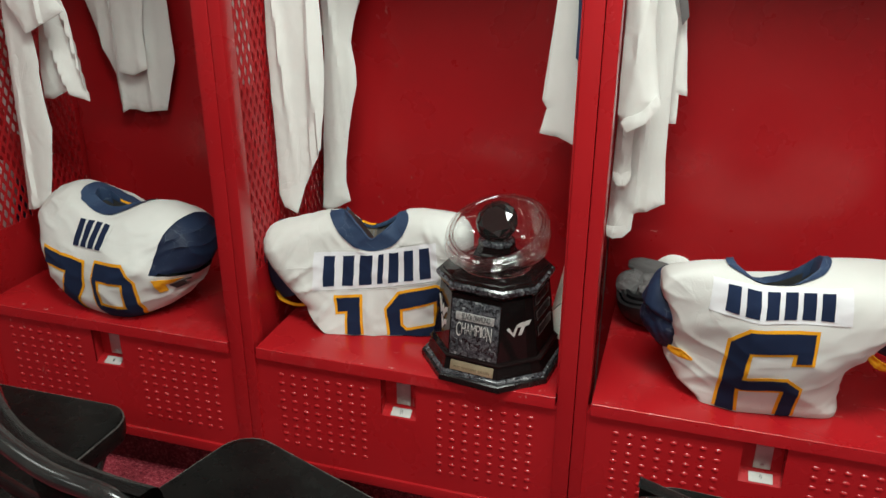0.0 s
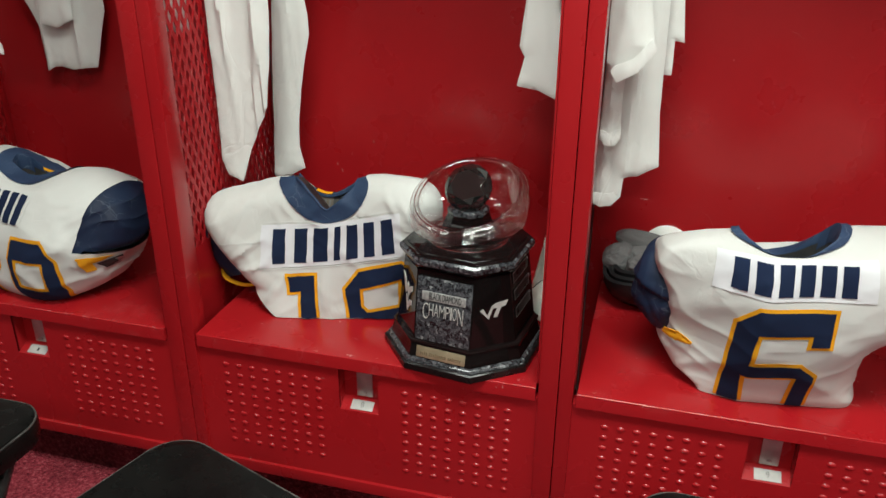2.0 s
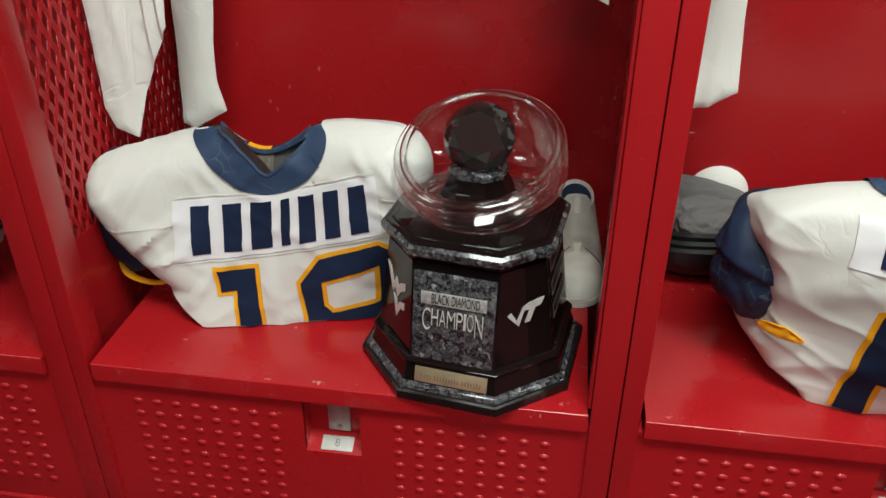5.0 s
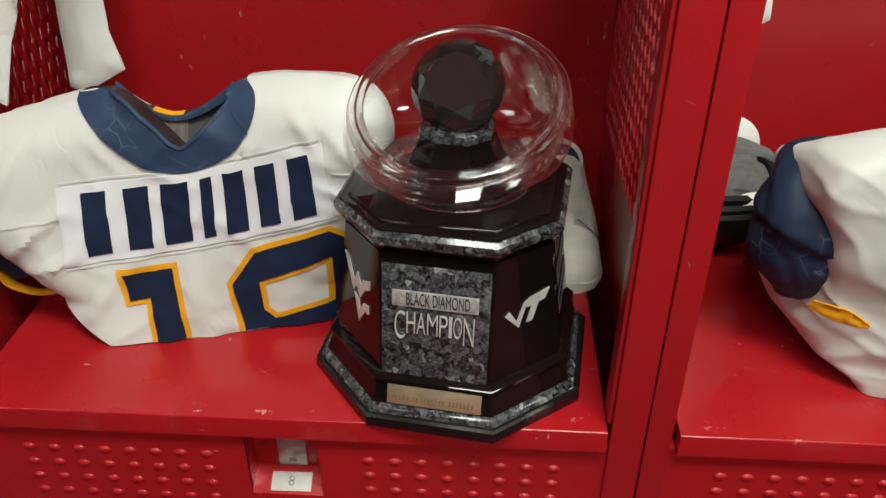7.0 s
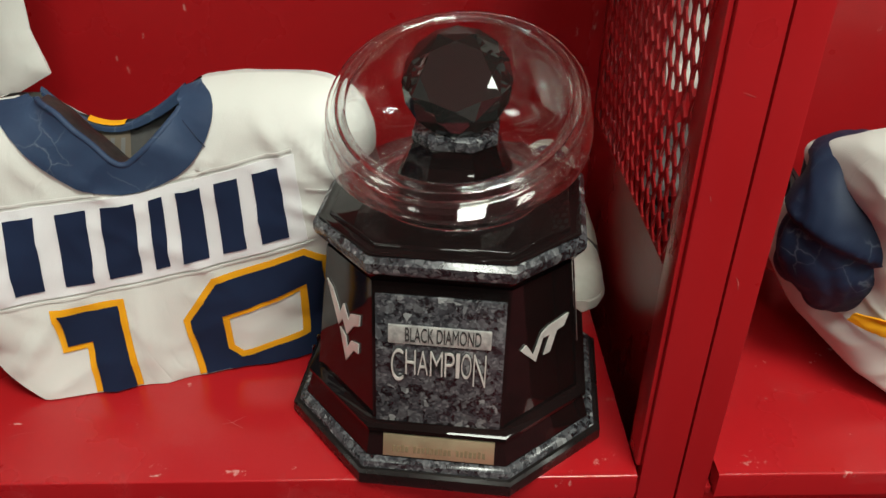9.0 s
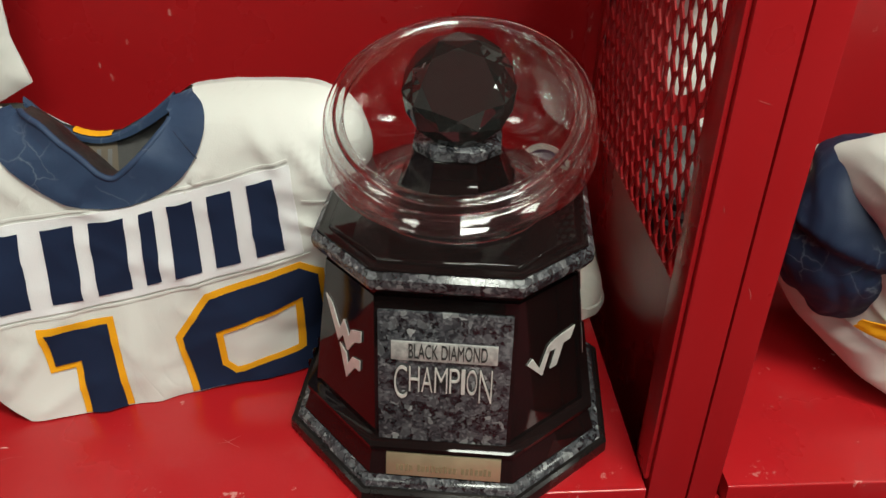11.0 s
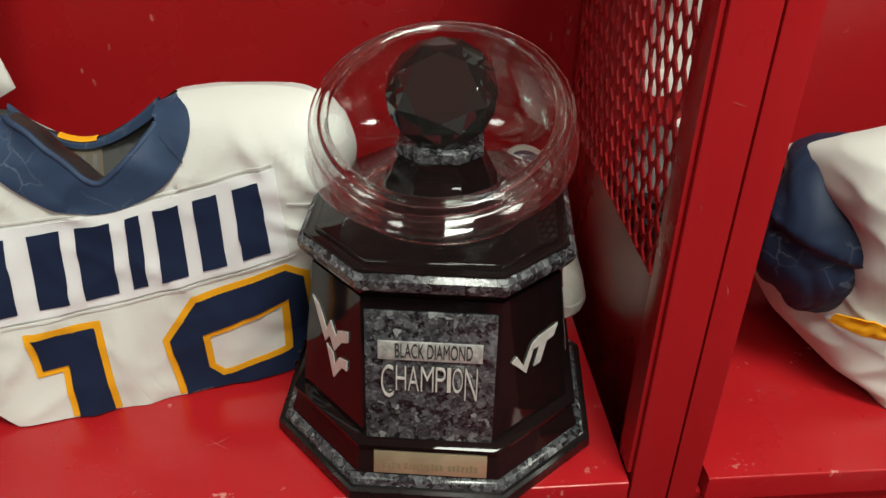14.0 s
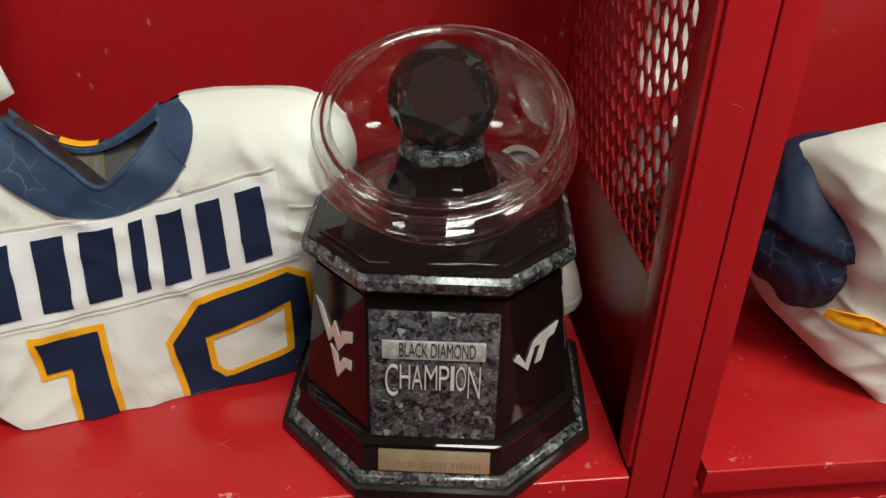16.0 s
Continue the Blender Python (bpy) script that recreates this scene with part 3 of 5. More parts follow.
        bm.transform(right)
        part("emblem", bm, SILVER, t, "brushed silver emblem")
    left = face_pose(lo[7], lo[0], hi[7], hi[0], 0.000, 0.54, 0.0004)
    for poly in ([(-0.031, 0.043), (-0.021, 0.036), (-0.0085, 0.012), (-0.0030, 0.028), (0.0060, 0.012), (0.0085, 0.022), (0.0230, 0.030), (0.0230, 0.016), (0.0140, 0.010), (0.0040, -0.008), (-0.0035, 0.008), (-0.0100, -0.004)],
                 [(-0.0080, -0.006), (0.0020, -0.012), (0.0050, -0.026), (0.0110, -0.012), (0.0230, -0.008), (0.0230, -0.021), (0.0155, -0.022), (0.0040, -0.044)]):
        bm = thicken(polygon(bmesh.new(), [(x * 0.95 - 0.001, y * 0.78 - 0.003) for x, y in poly]), 0.0012)
        bm.transform(left)
        part("emblem", bm, SILVER, t, "brushed silver emblem")
    # black name plates on the far side, thin silver borders and a stud each
    for v in (0.90, 0.645, 0.385):
        m = face_pose(lo[2], lo[3], hi[2], hi[3], -0.004, v, 0.0004)
        bm = box(bmesh.new(), -0.041, 0.041, -0.0105, 0.0105, 0, 0.0014, 0.0004)
        bm.transform(m)
        plate = part("side_plate", bm, SATIN, t, "black side plate")
        bm = bmesh.new()
        for a in ((-0.0405, 0.0405, 0.0085, 0.0098), (-0.0405, 0.0405, -0.0096, -0.0090), (-0.0405, -0.0399, -0.0090, 0.0085), (0.0399, 0.0405, -0.0090, 0.0085)):
            box(bm, *a, 0.0013, 0.0018)
        bm.transform(m)
        part("plate_border", bm, STEEL, plate, "thin silver border", smooth=False)
        bm = lathe(bmesh.new(), [(0.0020, 0), (0.0016, 0.0010), (0.0, 0.0014)], 12)
        bm.transform(m @ pose(0.046, 0.004, 0.0))
        part("stud", bm, STEEL, plate)
    # glass bowl: round at its foot, its thick brim cut at a slant, high at the back
    slope = lambda r, q: 0.365 * r * math.sin(q) + 0.03 * r * math.cos(q)
    n = 128
    around = [2 * math.pi * i / n for i in range(n)]

    def shell(profile, steps):
        rings = []
        for r, z in glide(profile, steps):
            r = max(r, 0.0005)
            w = min(max((z - 0.2390) / 0.066, 0.0), 1.0)
            w = w * w * (3 - 2 * w)
            rings.append([Vector((r * math.cos(q), r * math.sin(q), z + w * slope(r, q))) for q in around])
        bm = bmesh.new()
        rings_mesh(bm, rings)
        return bm

    bowl = part("bowl", shell([(0.0, 0.2225), (0.050, 0.2225), (0.070, 0.2225), (0.0755, 0.2245), (0.0765, 0.2290), (0.0755, 0.2335), (0.0800, 0.2385), (0.0945, 0.2470), (0.1062, 0.2590), (0.1120, 0.2730), (0.1128, 0.2860), (0.1085, 0.2985), (0.1020, 0.3070),
                               (0.0965, 0.3095), (0.0945, 0.3075), (0.0985, 0.3000), (0.1040, 0.2880), (0.1045, 0.2760), (0.0995, 0.2630), (0.0885, 0.2515), (0.0740, 0.2440), (0.0550, 0.2400), (0.0300, 0.2385), (0.0, 0.2385)], 6), GLASS, t, "clear glass bowl with a thick slanting brim")
    for nm, r, z, wide, tall in (("brim", 0.0965, 0.3085, 0.0046, 0.0042), ("brim_ridge", 0.1066, 0.3040, 0.0022, 0.0028), ("foot_ring", 0.0745, 0.2275, 0.0030, 0.0046)):
        rows = []
        for q in around:
            lift = slope(r, q) if z > 0.25 else 0.0
            rows.append([Vector(((r + wide * math.cos(k)) * math.cos(q), (r + wide * math.cos(k)) * math.sin(q), z + lift + tall * math.sin(k))) for k in [2 * math.pi * j / 16 for j in range(16)]])
        bm = bmesh.new()
        rings_mesh(bm, rows + [rows[0]], False, False)
        bmesh.ops.remove_doubles(bm, verts=bm.verts[:], dist=0.00005)
        ring = part(nm, bm, BRIM, bowl)
        ring.visible_shadow = False
    bowl.visible_shadow = False
    # pedestal inside the bowl
    part("pedestal", stepped([(0.0480, 0.0215, 0.2390), (0.0480, 0.0215, 0.2420), (0.0455, 0.0205, 0.2435), (0.0345, 0.0165, 0.2715), (0.0350, 0.0167, 0.2735)]), LACQUER, t)
    part("pedestal_cap", stepped([(0.0350, 0.0165, 0.2736), (0.0358, 0.0168, 0.2760), (0.0352, 0.0166, 0.2820), (0.0320, 0.0150, 0.2840)]), GRANITE, t, "granite pedestal cap")
    # cut crystal, its flat table facing forward and up
    bm = bmesh.new()
    for k, (num, r, h, turn) in enumerate(((8, 0.0285, 0.0165, 0.0), (8, 0.0385, 0.0110, 0.5), (16, 0.0455, 0.0015, 0.0), (16, 0.0455, -0.0015, 0.0), (8, 0.030, -0.0165, 0.5), (1, 0.0, -0.036, 0))):
        for i in range(num):
            q = 2 * math.pi * (i + turn) / num
            bm.verts.new((r * math.cos(q), r * math.sin(q), h))
    bmesh.ops.convex_hull(bm, input=bm.verts[:])
    axis = Vector((0.00, -0.82, 0.57)).normalized()
    m = axis.to_track_quat("Z", "Y").to_matrix().to_4x4()
    bm.transform(Matrix.Translation((0.000, -0.004, 0.3215)) @ m @ pose(0, 0, 0, 0, 0, 4))
    part("crystal", bm, GEM, t, "faceted black crystal", smooth=False)
    return t


trophy()


# ---------------------------------------------------------------- jerseys
def hull_rings(levels, steps, n, tilt, seed, rough, sag, recess=(0, 0)):
    """Rings of a stuffed garment. A level: height, left, right, front, back, squareness, side droop, front dip, back dip."""
    rings = []
    for z, ul, ur, vf, vb, p, droop, dip, bdip in glide(levels, steps):
        cu, hu, cv, hv = (ul + ur) / 2, (ur - ul) / 2, (vf + vb) / 2, (vb - vf) / 2
        ring = []
        for i in range(n):
            a = 2 * math.pi * i / n
            c, s = math.cos(a), math.sin(a)
            q = Vector((cu + hu * spow(c, 2 / p), cv - hv * spow(s, 2 / p), z - droop * c * c - (dip if s > 0 else bdip) * s * s))
            q.z += tilt * q.x * max(q.z, 0) / 0.3
            q.y += recess[1] * max(0.0, recess[0] - q.x) * min(1.0, 0.45 + max(q.z, 0.0) * 5.0) * (1 - 1.5 * max(0.0, q.z - 0.12)) * max(s, 0.0) ** 1.3
            q.z -= sag[2] * math.exp(-((q.x - sag[0]) / sag[1]) ** 2) * (max(q.z, 0) / 0.28) ** 3
            f = min(1.0, max(0.0, q.z) / 0.05)
            k = Vector((q.x, q.y, q.z))
            w = noise.noise(Vector((k.x * 8 + seed, k.y * 8, k.z * 8)))
            slant = k.x * (0.7 if k.x > cu else -0.7)
            ridge = 1 - abs(noise.noise(Vector((k.x * 5 + seed * 2, k.y * 5, (k.z + slant) * 13)))) * 2
            fine = 1 - abs(noise.noise(Vector((k.x * 11 - seed, k.y * 9, (k.z - slant * 0.6) * 24)))) * 2
            out = Vector((q.x - cu, (q.y - cv) * 1.5, 0))
            out = out.normalized() if out.length > 1e-6 else Vector((0, 0, 1))
            calm = 0.35 + 0.65 * min(1.0, abs(k.x - cu) / 0.14) if s > 0.2 else 1.0
            q += out * f * rough * (w * 0.9 + calm * (max(ridge, 0) ** 2 * 0.7 + max(fine, 0) ** 3 * 0.35))
            ring.append(q)
        rings.append(ring)
    return rings


def loft_path(bm, rows, steps=5, n=28, caps=(True, True), seed=0.0, rough=0.0):
    """A soft limb: rows of centre and two radii (sideways, upright)."""
    rr = glide(rows, steps)
    pts = [Vector(r[:3]) for r in rr]
    rings = []
    for i, p in enumerate(pts):
        d = (pts[min(i + 1, len(pts) - 1)] - pts[max(i - 1, 0)]).normalized()
        a = d.cross(Vector((0, 1, 0.02))).normalized()
        b = a.cross(d).normalized()
        ring = []
        for s in range(n):
            q = 2 * math.pi * s / n
            c, w = math.cos(q), math.sin(q)
            pull = max(0.0, 1 - 3.5 * abs(noise.noise(Vector((1.6 * c + seed, 1.6 * w, i * 0.10))))) ** 2 + 0.6 * max(0.0, 1 - 3.5 * abs(noise.noise(Vector((2.6 * c, 2.6 * w + seed, i * 0.16 + 4))))) ** 2
            k = 1 + rough * (0.5 * noise.noise(Vector((1.2 * c + seed, 1.2 * w, i * 0.08))) - 0.55 * pull)
            ring.append(p + a * rr[i][3] * k * math.cos(q) + b * rr[i][4] * k * math.sin(q))
        rings.append(ring)
    rings_mesh(bm, rings, *caps)
    return bm


def tuck(bm, rows, seed):
    """Presses a soft fold across a sleeve, with the cloth gathered and creased below it."""
    (x0, y0, z0), h = rows[1][:3], rows[1][4]
    side = 1 if rows[-1][0] > rows[0][0] else -1
    mid = Vector((x0 - side * 0.03, y0, z0))
    for v in bm.verts:
        d = z0 - 0.02 * h + 0.40 * side * (v.co.x - x0) + 0.004 * noise.noise(Vector((v.co.y * 25, seed, 0))) - v.co.z
        inward = (mid - v.co).normalized()
        if d > 0:
            k = min(1.0, d / 0.011)
            k = k * k * (3 - 2 * k)
            gather = max(0.0, 1 - 3 * abs(noise.noise(Vector((v.co.y * 24 + seed, v.co.x * 24, v.co.z * 5))))) ** 2
            v.co += inward * k * (0.013 * math.exp(-d / 0.030) + 0.003 * gather * min(1.0, d / 0.03))
        else:
            v.co -= inward * 0.0015 * math.exp(d / 0.025)


def turned_cloth(rows, seed, n=30, m=8):
    """A strip of cloth turned under along a line: rows of place and half width."""
    strip = []
    for i, (x, y, z, r) in enumerate(glide(rows, n // (len(rows) - 1))):
        line = []
        for k in range(m + 1):
            f = k / m * 2 - 1
            w = 0.30 * r * noise.noise(Vector((i * 0.30 + seed, f * 0.8, seed))) - 0.25 * r * max(0.0, 1 - 4 * abs(noise.noise(Vector((i * 0.22, f * 0.5 + 3, seed)))))
            line.append(Vector((x - 0.2 * r * f, y + r * (0.45 * f * abs(f) - 0.55) - w, z - 1.15 * r * f)))
        strip.append(line)
    bm = bmesh.new()
    rings_mesh(bm, strip, False, False, closed=False)
    bmesh.ops.recalc_face_normals(bm, faces=bm.faces[:])
    bmesh.ops.solidify(bm, geom=bm.faces[:], thickness=0.0016)
    return bm


def inset(poly, d):
    """The outline moved inwards by d (outwards when d is negative)."""
    area = sum(a[0] * b[1] - b[0] * a[1] for a, b in zip(poly, poly[1:] + poly[:1]))
    s = 1 if area > 0 else -1
    out = []
    for i, p in enumerate(poly):
        a, b = Vector(poly[i - 1]), Vector(poly[(i + 1) % len(poly)])
        p = Vector(p)
        e1, e2 = (p - a).normalized(), (b - p).normalized()
        n1, n2 = Vector((-e1.y, e1.x)) * s, Vector((-e2.y, e2.x)) * s
        k = (n1 + n2)
        k = k / max(k.length_squared / 2, 0.35)
        out.append((p.x + k.x * d, p.y + k.y * d))
    return out


def sewn(name, outline, hole, tree, material, parent, lift, thick, label="", low=0.006):
    """A piece of cloth in the shape of the outline (sideways, height), laid on the front of a garment."""
    bm = polygon(bmesh.new(), outline, hole)
    xs, ys = [p[0] for p in outline], [p[1] for p in outline]
    for axis, lo, hi in ((0, min(xs), max(xs)), (1, min(ys), max(ys))):
        for k in range(1, int((hi - lo) / 0.005) + 1):
            co = [0, 0, 0]
            co[axis] = lo + k * 0.005
            no = [0, 0, 0]
            no[axis] = 1
            bmesh.ops.bisect_plane(bm, geom=bm.verts[:] + bm.edges[:] + bm.faces[:], plane_co=co, plane_no=no)
    bmesh.ops.bisect_plane(bm, geom=bm.verts[:] + bm.edges[:] + bm.faces[:], plane_co=(0, low, 0), plane_no=(0, 1, 0), clear_inner=True)
    lost, normals = [], {}
    for v in bm.verts:
        for dx, dz in ((0, 0), (0, -0.0015), (0.0015, 0), (-0.0015, 0), (0, 0.0015), (0.002, -0.003), (-0.002, -0.003)):
            hit, nrm, _, _ = tree.ray_cast(Vector((v.co.x + dx, -0.8, v.co.y + dz)), Vector((0, 1, 0)), 1.0)
            if hit is not None:
                hit -= Vector((dx, 0, dz))
                break
        if hit is None:
            lost.append(v)
            continue
        if nrm.y > 0:
            nrm = -nrm
        normals[v] = nrm
        v.co = hit + nrm * lift
    bmesh.ops.delete(bm, geom=lost, context="VERTS")
    base = [f for f in bm.faces]
    made = bmesh.ops.extrude_face_region(bm, geom=base)["geom"]
    for v in made:
        if isinstance(v, bmesh.types.BMVert):
            v.co.y -= thick
    return part(name, bm, material, parent, label)


def cut_region(bm, planes, puff):
    """Takes the part of a garment that lies beyond all the planes out into a mesh of its own."""
    planes = [(Vector(p), Vector(n).normalized()) for p, n in planes]
    for p, n in planes:
        bmesh.ops.bisect_plane(bm, geom=bm.verts[:] + bm.edges[:] + bm.faces[:], plane_co=p, plane_no=n)
    inside = lambda q: all((q - p).dot(n) > 0 for p, n in planes)
    bm.normal_update()
    taken = [f for f in bm.faces if inside(f.calc_center_median())]
    out, made = bmesh.new(), {}
    p, n = planes[0]
    for f in taken:
        row = []
        for v in f.verts:
            if v not in made:
                d = max((v.co - p).dot(n), 0.0)
                made[v] = out.verts.new(v.co + v.normal * puff * min(1.0, d / 0.02) ** 0.5)
            row.append(made[v])
        out.faces.new(row)
    lip = [e for e in out.edges if len(e.link_faces) == 1 and all(abs((v.co - p).dot(n)) > 0.004 for v in e.verts)]
    edge = bmesh.ops.extrude_edge_only(out, edges=lip)["geom"]
    mid = sum((v.co for v in out.verts), Vector()) / len(out.verts)
    for v in edge:
        if isinstance(v, bmesh.types.BMVert):
            v.co += (Vector((0, mid.y, v.co.z)) - v.co).normalized() * (puff + 0.012)
    bmesh.ops.delete(bm, geom=taken, context="FACES")
    return out


def jersey(label, m, levels, tilt, seed, collar_rings, sleeves, plate, letters, digits, rough=0.0095, sag=(0, 1, 0), regions=(), recess=(0, 0), patches=()):
    t = thing("jersey", label, "jersey", m, "jerseys on the seats")
    rings = hull_rings(levels, 10, 132, tilt, seed, rough, sag, recess)
    bm = bmesh.new()
    rings_mesh(bm, rings, True, False)
    bm.normal_update()
    tree = BVHTree.FromBMesh(bm)
    caps = [(cut_region(bm, planes, puff), cuff) for planes, puff, cuff in regions]
    part("torso", bm, WHITE, t, "white knit body stretched over pads")
    # collar band, rolled over and down inside
    band = []
    k = len(rings) - collar_rings
    for i, ring in enumerate(rings[k:]):
        mid = sum(ring, Vector()) / len(ring)
        band.append([p + (p - mid).normalized() * 0.0024 + Vector((0, 0, 0.0032)) for p in ring])
    last = band[-1]
    mid = sum(last, Vector()) / len(last)
    for sc, dz in ((0.965, 0.001), (0.94, -0.004), (0.92, -0.016), (0.90, -0.034)):
        band.append([mid + Vector(((p.x - mid.x) * sc, (p.y - mid.y) * sc, p.z - mid.z + dz)) for p in last])
    bm = bmesh.new()
    rings_mesh(bm, band, False, False)
    col = part("collar", bm, COLLAR, t, "wide faded navy collar")
    bm = bmesh.new()
    well = [[mid + Vector(((p.x - mid.x) * sc, (p.y - mid.y) * sc, (p.z - mid.z) * 0.6 + dz)) for p in last] for sc, dz in ((0.915, -0.018), (0.88, -0.050), (0.6, -0.075), (0.05, -0.080))]
    rings_mesh(bm, well, False, True)
    # the shade down the neck is put into the padding's near-black
    part("lining", bm, DARK, t, "padding inside the neck, coloured dark for shade")
    half = len(last) // 2
    strip = [[mid + Vector(((p.x - mid.x) * sc, (p.y - mid.y) * sc, p.z - mid.z + dz)) for p in last[half + 24:len(last) - 26]] for sc, dz in ((0.930, -0.002), (0.920, -0.005), (0.910, -0.008))]
    bm = bmesh.new()
    rings_mesh(bm, strip, False, False, closed=False)
    part("neck_tape", bm, GOLD, t, "gold neck tape")
    for rows, cuff in sleeves:
        bm = loft_path(bmesh.new(), rows, 10, 132, (True, True), seed, 0.035)
        tuck(bm, rows, seed)
        slv = part("sleeve", bm, NAVY, t, "navy sleeve")
        part("cuff", turned_cloth(cuff, seed), GOLD, slv, "gold cuff")
    for bm, cuff in caps:
        slv = part("sleeve", bm, NAVY, t, "navy sleeve")
        if cuff:
            sewn("cuff", cuff, None, tree, GOLD, slv, 0.003, 0.003, "gold cuff")
    if plate:
        pl = sewn("name_plate", plate, None, tree, PLATE if letters[0] > 4 else WHITE, t, 0.0012, 0.0006, "white name panel")
        bl, br, tr, tl = [Vector(p) for p in plate]
        at = lambda u, v: tuple(bl.lerp(br, u).lerp(tl.lerp(tr, u), v))
        lo_u, hi_u, lo_v, hi_v = letters[1:]
        n = letters[0]
        for i in range(n):
            u0 = lo_u + (hi_u - lo_u) * i / n
            u1 = lo_u + (hi_u - lo_u) * (i + 0.70) / n
            sewn("name_bar", [at(u0, lo_v), at(u1, lo_v), at(u1, hi_v), at(u0, hi_v)], None, tree, DIGIT, pl, 0.0030, 0.0006)
    for nm, outline, mat, lab in patches:
        sewn(nm, outline, None, tree, mat, t, 0.0035, 0.001, lab)
    for outline, hole in digits:
        g = sewn("numeral", outline, hole, tree, GOLD, t, 0.0012, 0.0006, "navy numeral edged in gold")
        sewn("numeral_fill", inset(outline, 0.0062), inset(hole, -0.0062) if hole else None, tree, DIGIT, g, 0.0030, 0.0006)
    return t


def level_rows(rows):
    return [(*r[:5], *(r[5:] + (2.5, 0.0, 0.0, 0.0)[len(r) - 5:])) for r in rows]


def upright_front(x, z):
    """How far back the front of the upright jersey stands: its foot is turned, its shoulders lean back."""
    f = min(max(z / 0.22, 0.0), 1.2)
    return (-0.056 + 0.27 * (x + 0.122)) * (1 - f) + (-0.015 + 0.07 * (x + 0.122)) * f


def creased(x, z, creases, seed, amp=0.0022):
    """Drape of stretched cloth: broad hollows, slanting ridges and a few sharp pulls (x, z, turn, length, width, depth)."""
    out = amp * 1.3 * noise.noise(Vector((x * 9 + seed, z * 9, seed)))
    slant = x * (0.8 if x > 0 else -0.8)
    out -= amp * 0.8 * max(0.0, 1 - 3.0 * abs(noise.noise(Vector((x * 6 + seed, (z + slant) * 15, 0.3))))) ** 2
    out -= amp * 0.5 * max(0.0, 1 - 3.0 * abs(noise.noise(Vector((x * 14 - seed, (z - slant * 0.7) * 22, 5.3))))) ** 2
    for cx, cz, turn, length, width, depth in creases:
        c, s = math.cos(math.radians(turn)), math.sin(math.radians(turn))
        along, across = (x - cx) * c + (z - cz) * s, -(x - cx) * s + (z - cz) * c
        w = width if across > 0 else width * 0.45
        out -= depth * math.exp(-(across / w) ** 2) * math.exp(-(along / length) ** 2)
    return out


def padded_panel(outline, soft, place, step=0.006):
    """A sheet cut to an outline (sideways, height); place gives each point's depth from x, z and its distance to the soft edges."""
    bm = polygon(bmesh.new(), outline)
    xs, zs = [p[0] for p in outline], [p[1] for p in outline]
    for axis, lo, hi in ((0, min(xs), max(xs)), (1, min(zs), max(zs))):
        for k in range(1, int((hi - lo) / step) + 1):
            co, no = [0, 0, 0], [0, 0, 0]
            co[axis], no[axis] = lo + k * step, 1
            bmesh.ops.bisect_plane(bm, geom=bm.verts[:] + bm.edges[:] + bm.faces[:], plane_co=co, plane_no=no)
    for v in bm.verts:
        x, z = v.co.x, v.co.y
        v.co = (x, place(x, z, near_edge(Vector((x, z)), soft)), z)
    return bm


def near_edge(p, segs):
    best = 1.0
    for a, b in segs:
        d = b - a
        k = min(1.0, max(0.0, (p - a).dot(d) / max(d.length_squared, 1e-9)))
        best = min(best, (p - a - d * k).length)
    return best


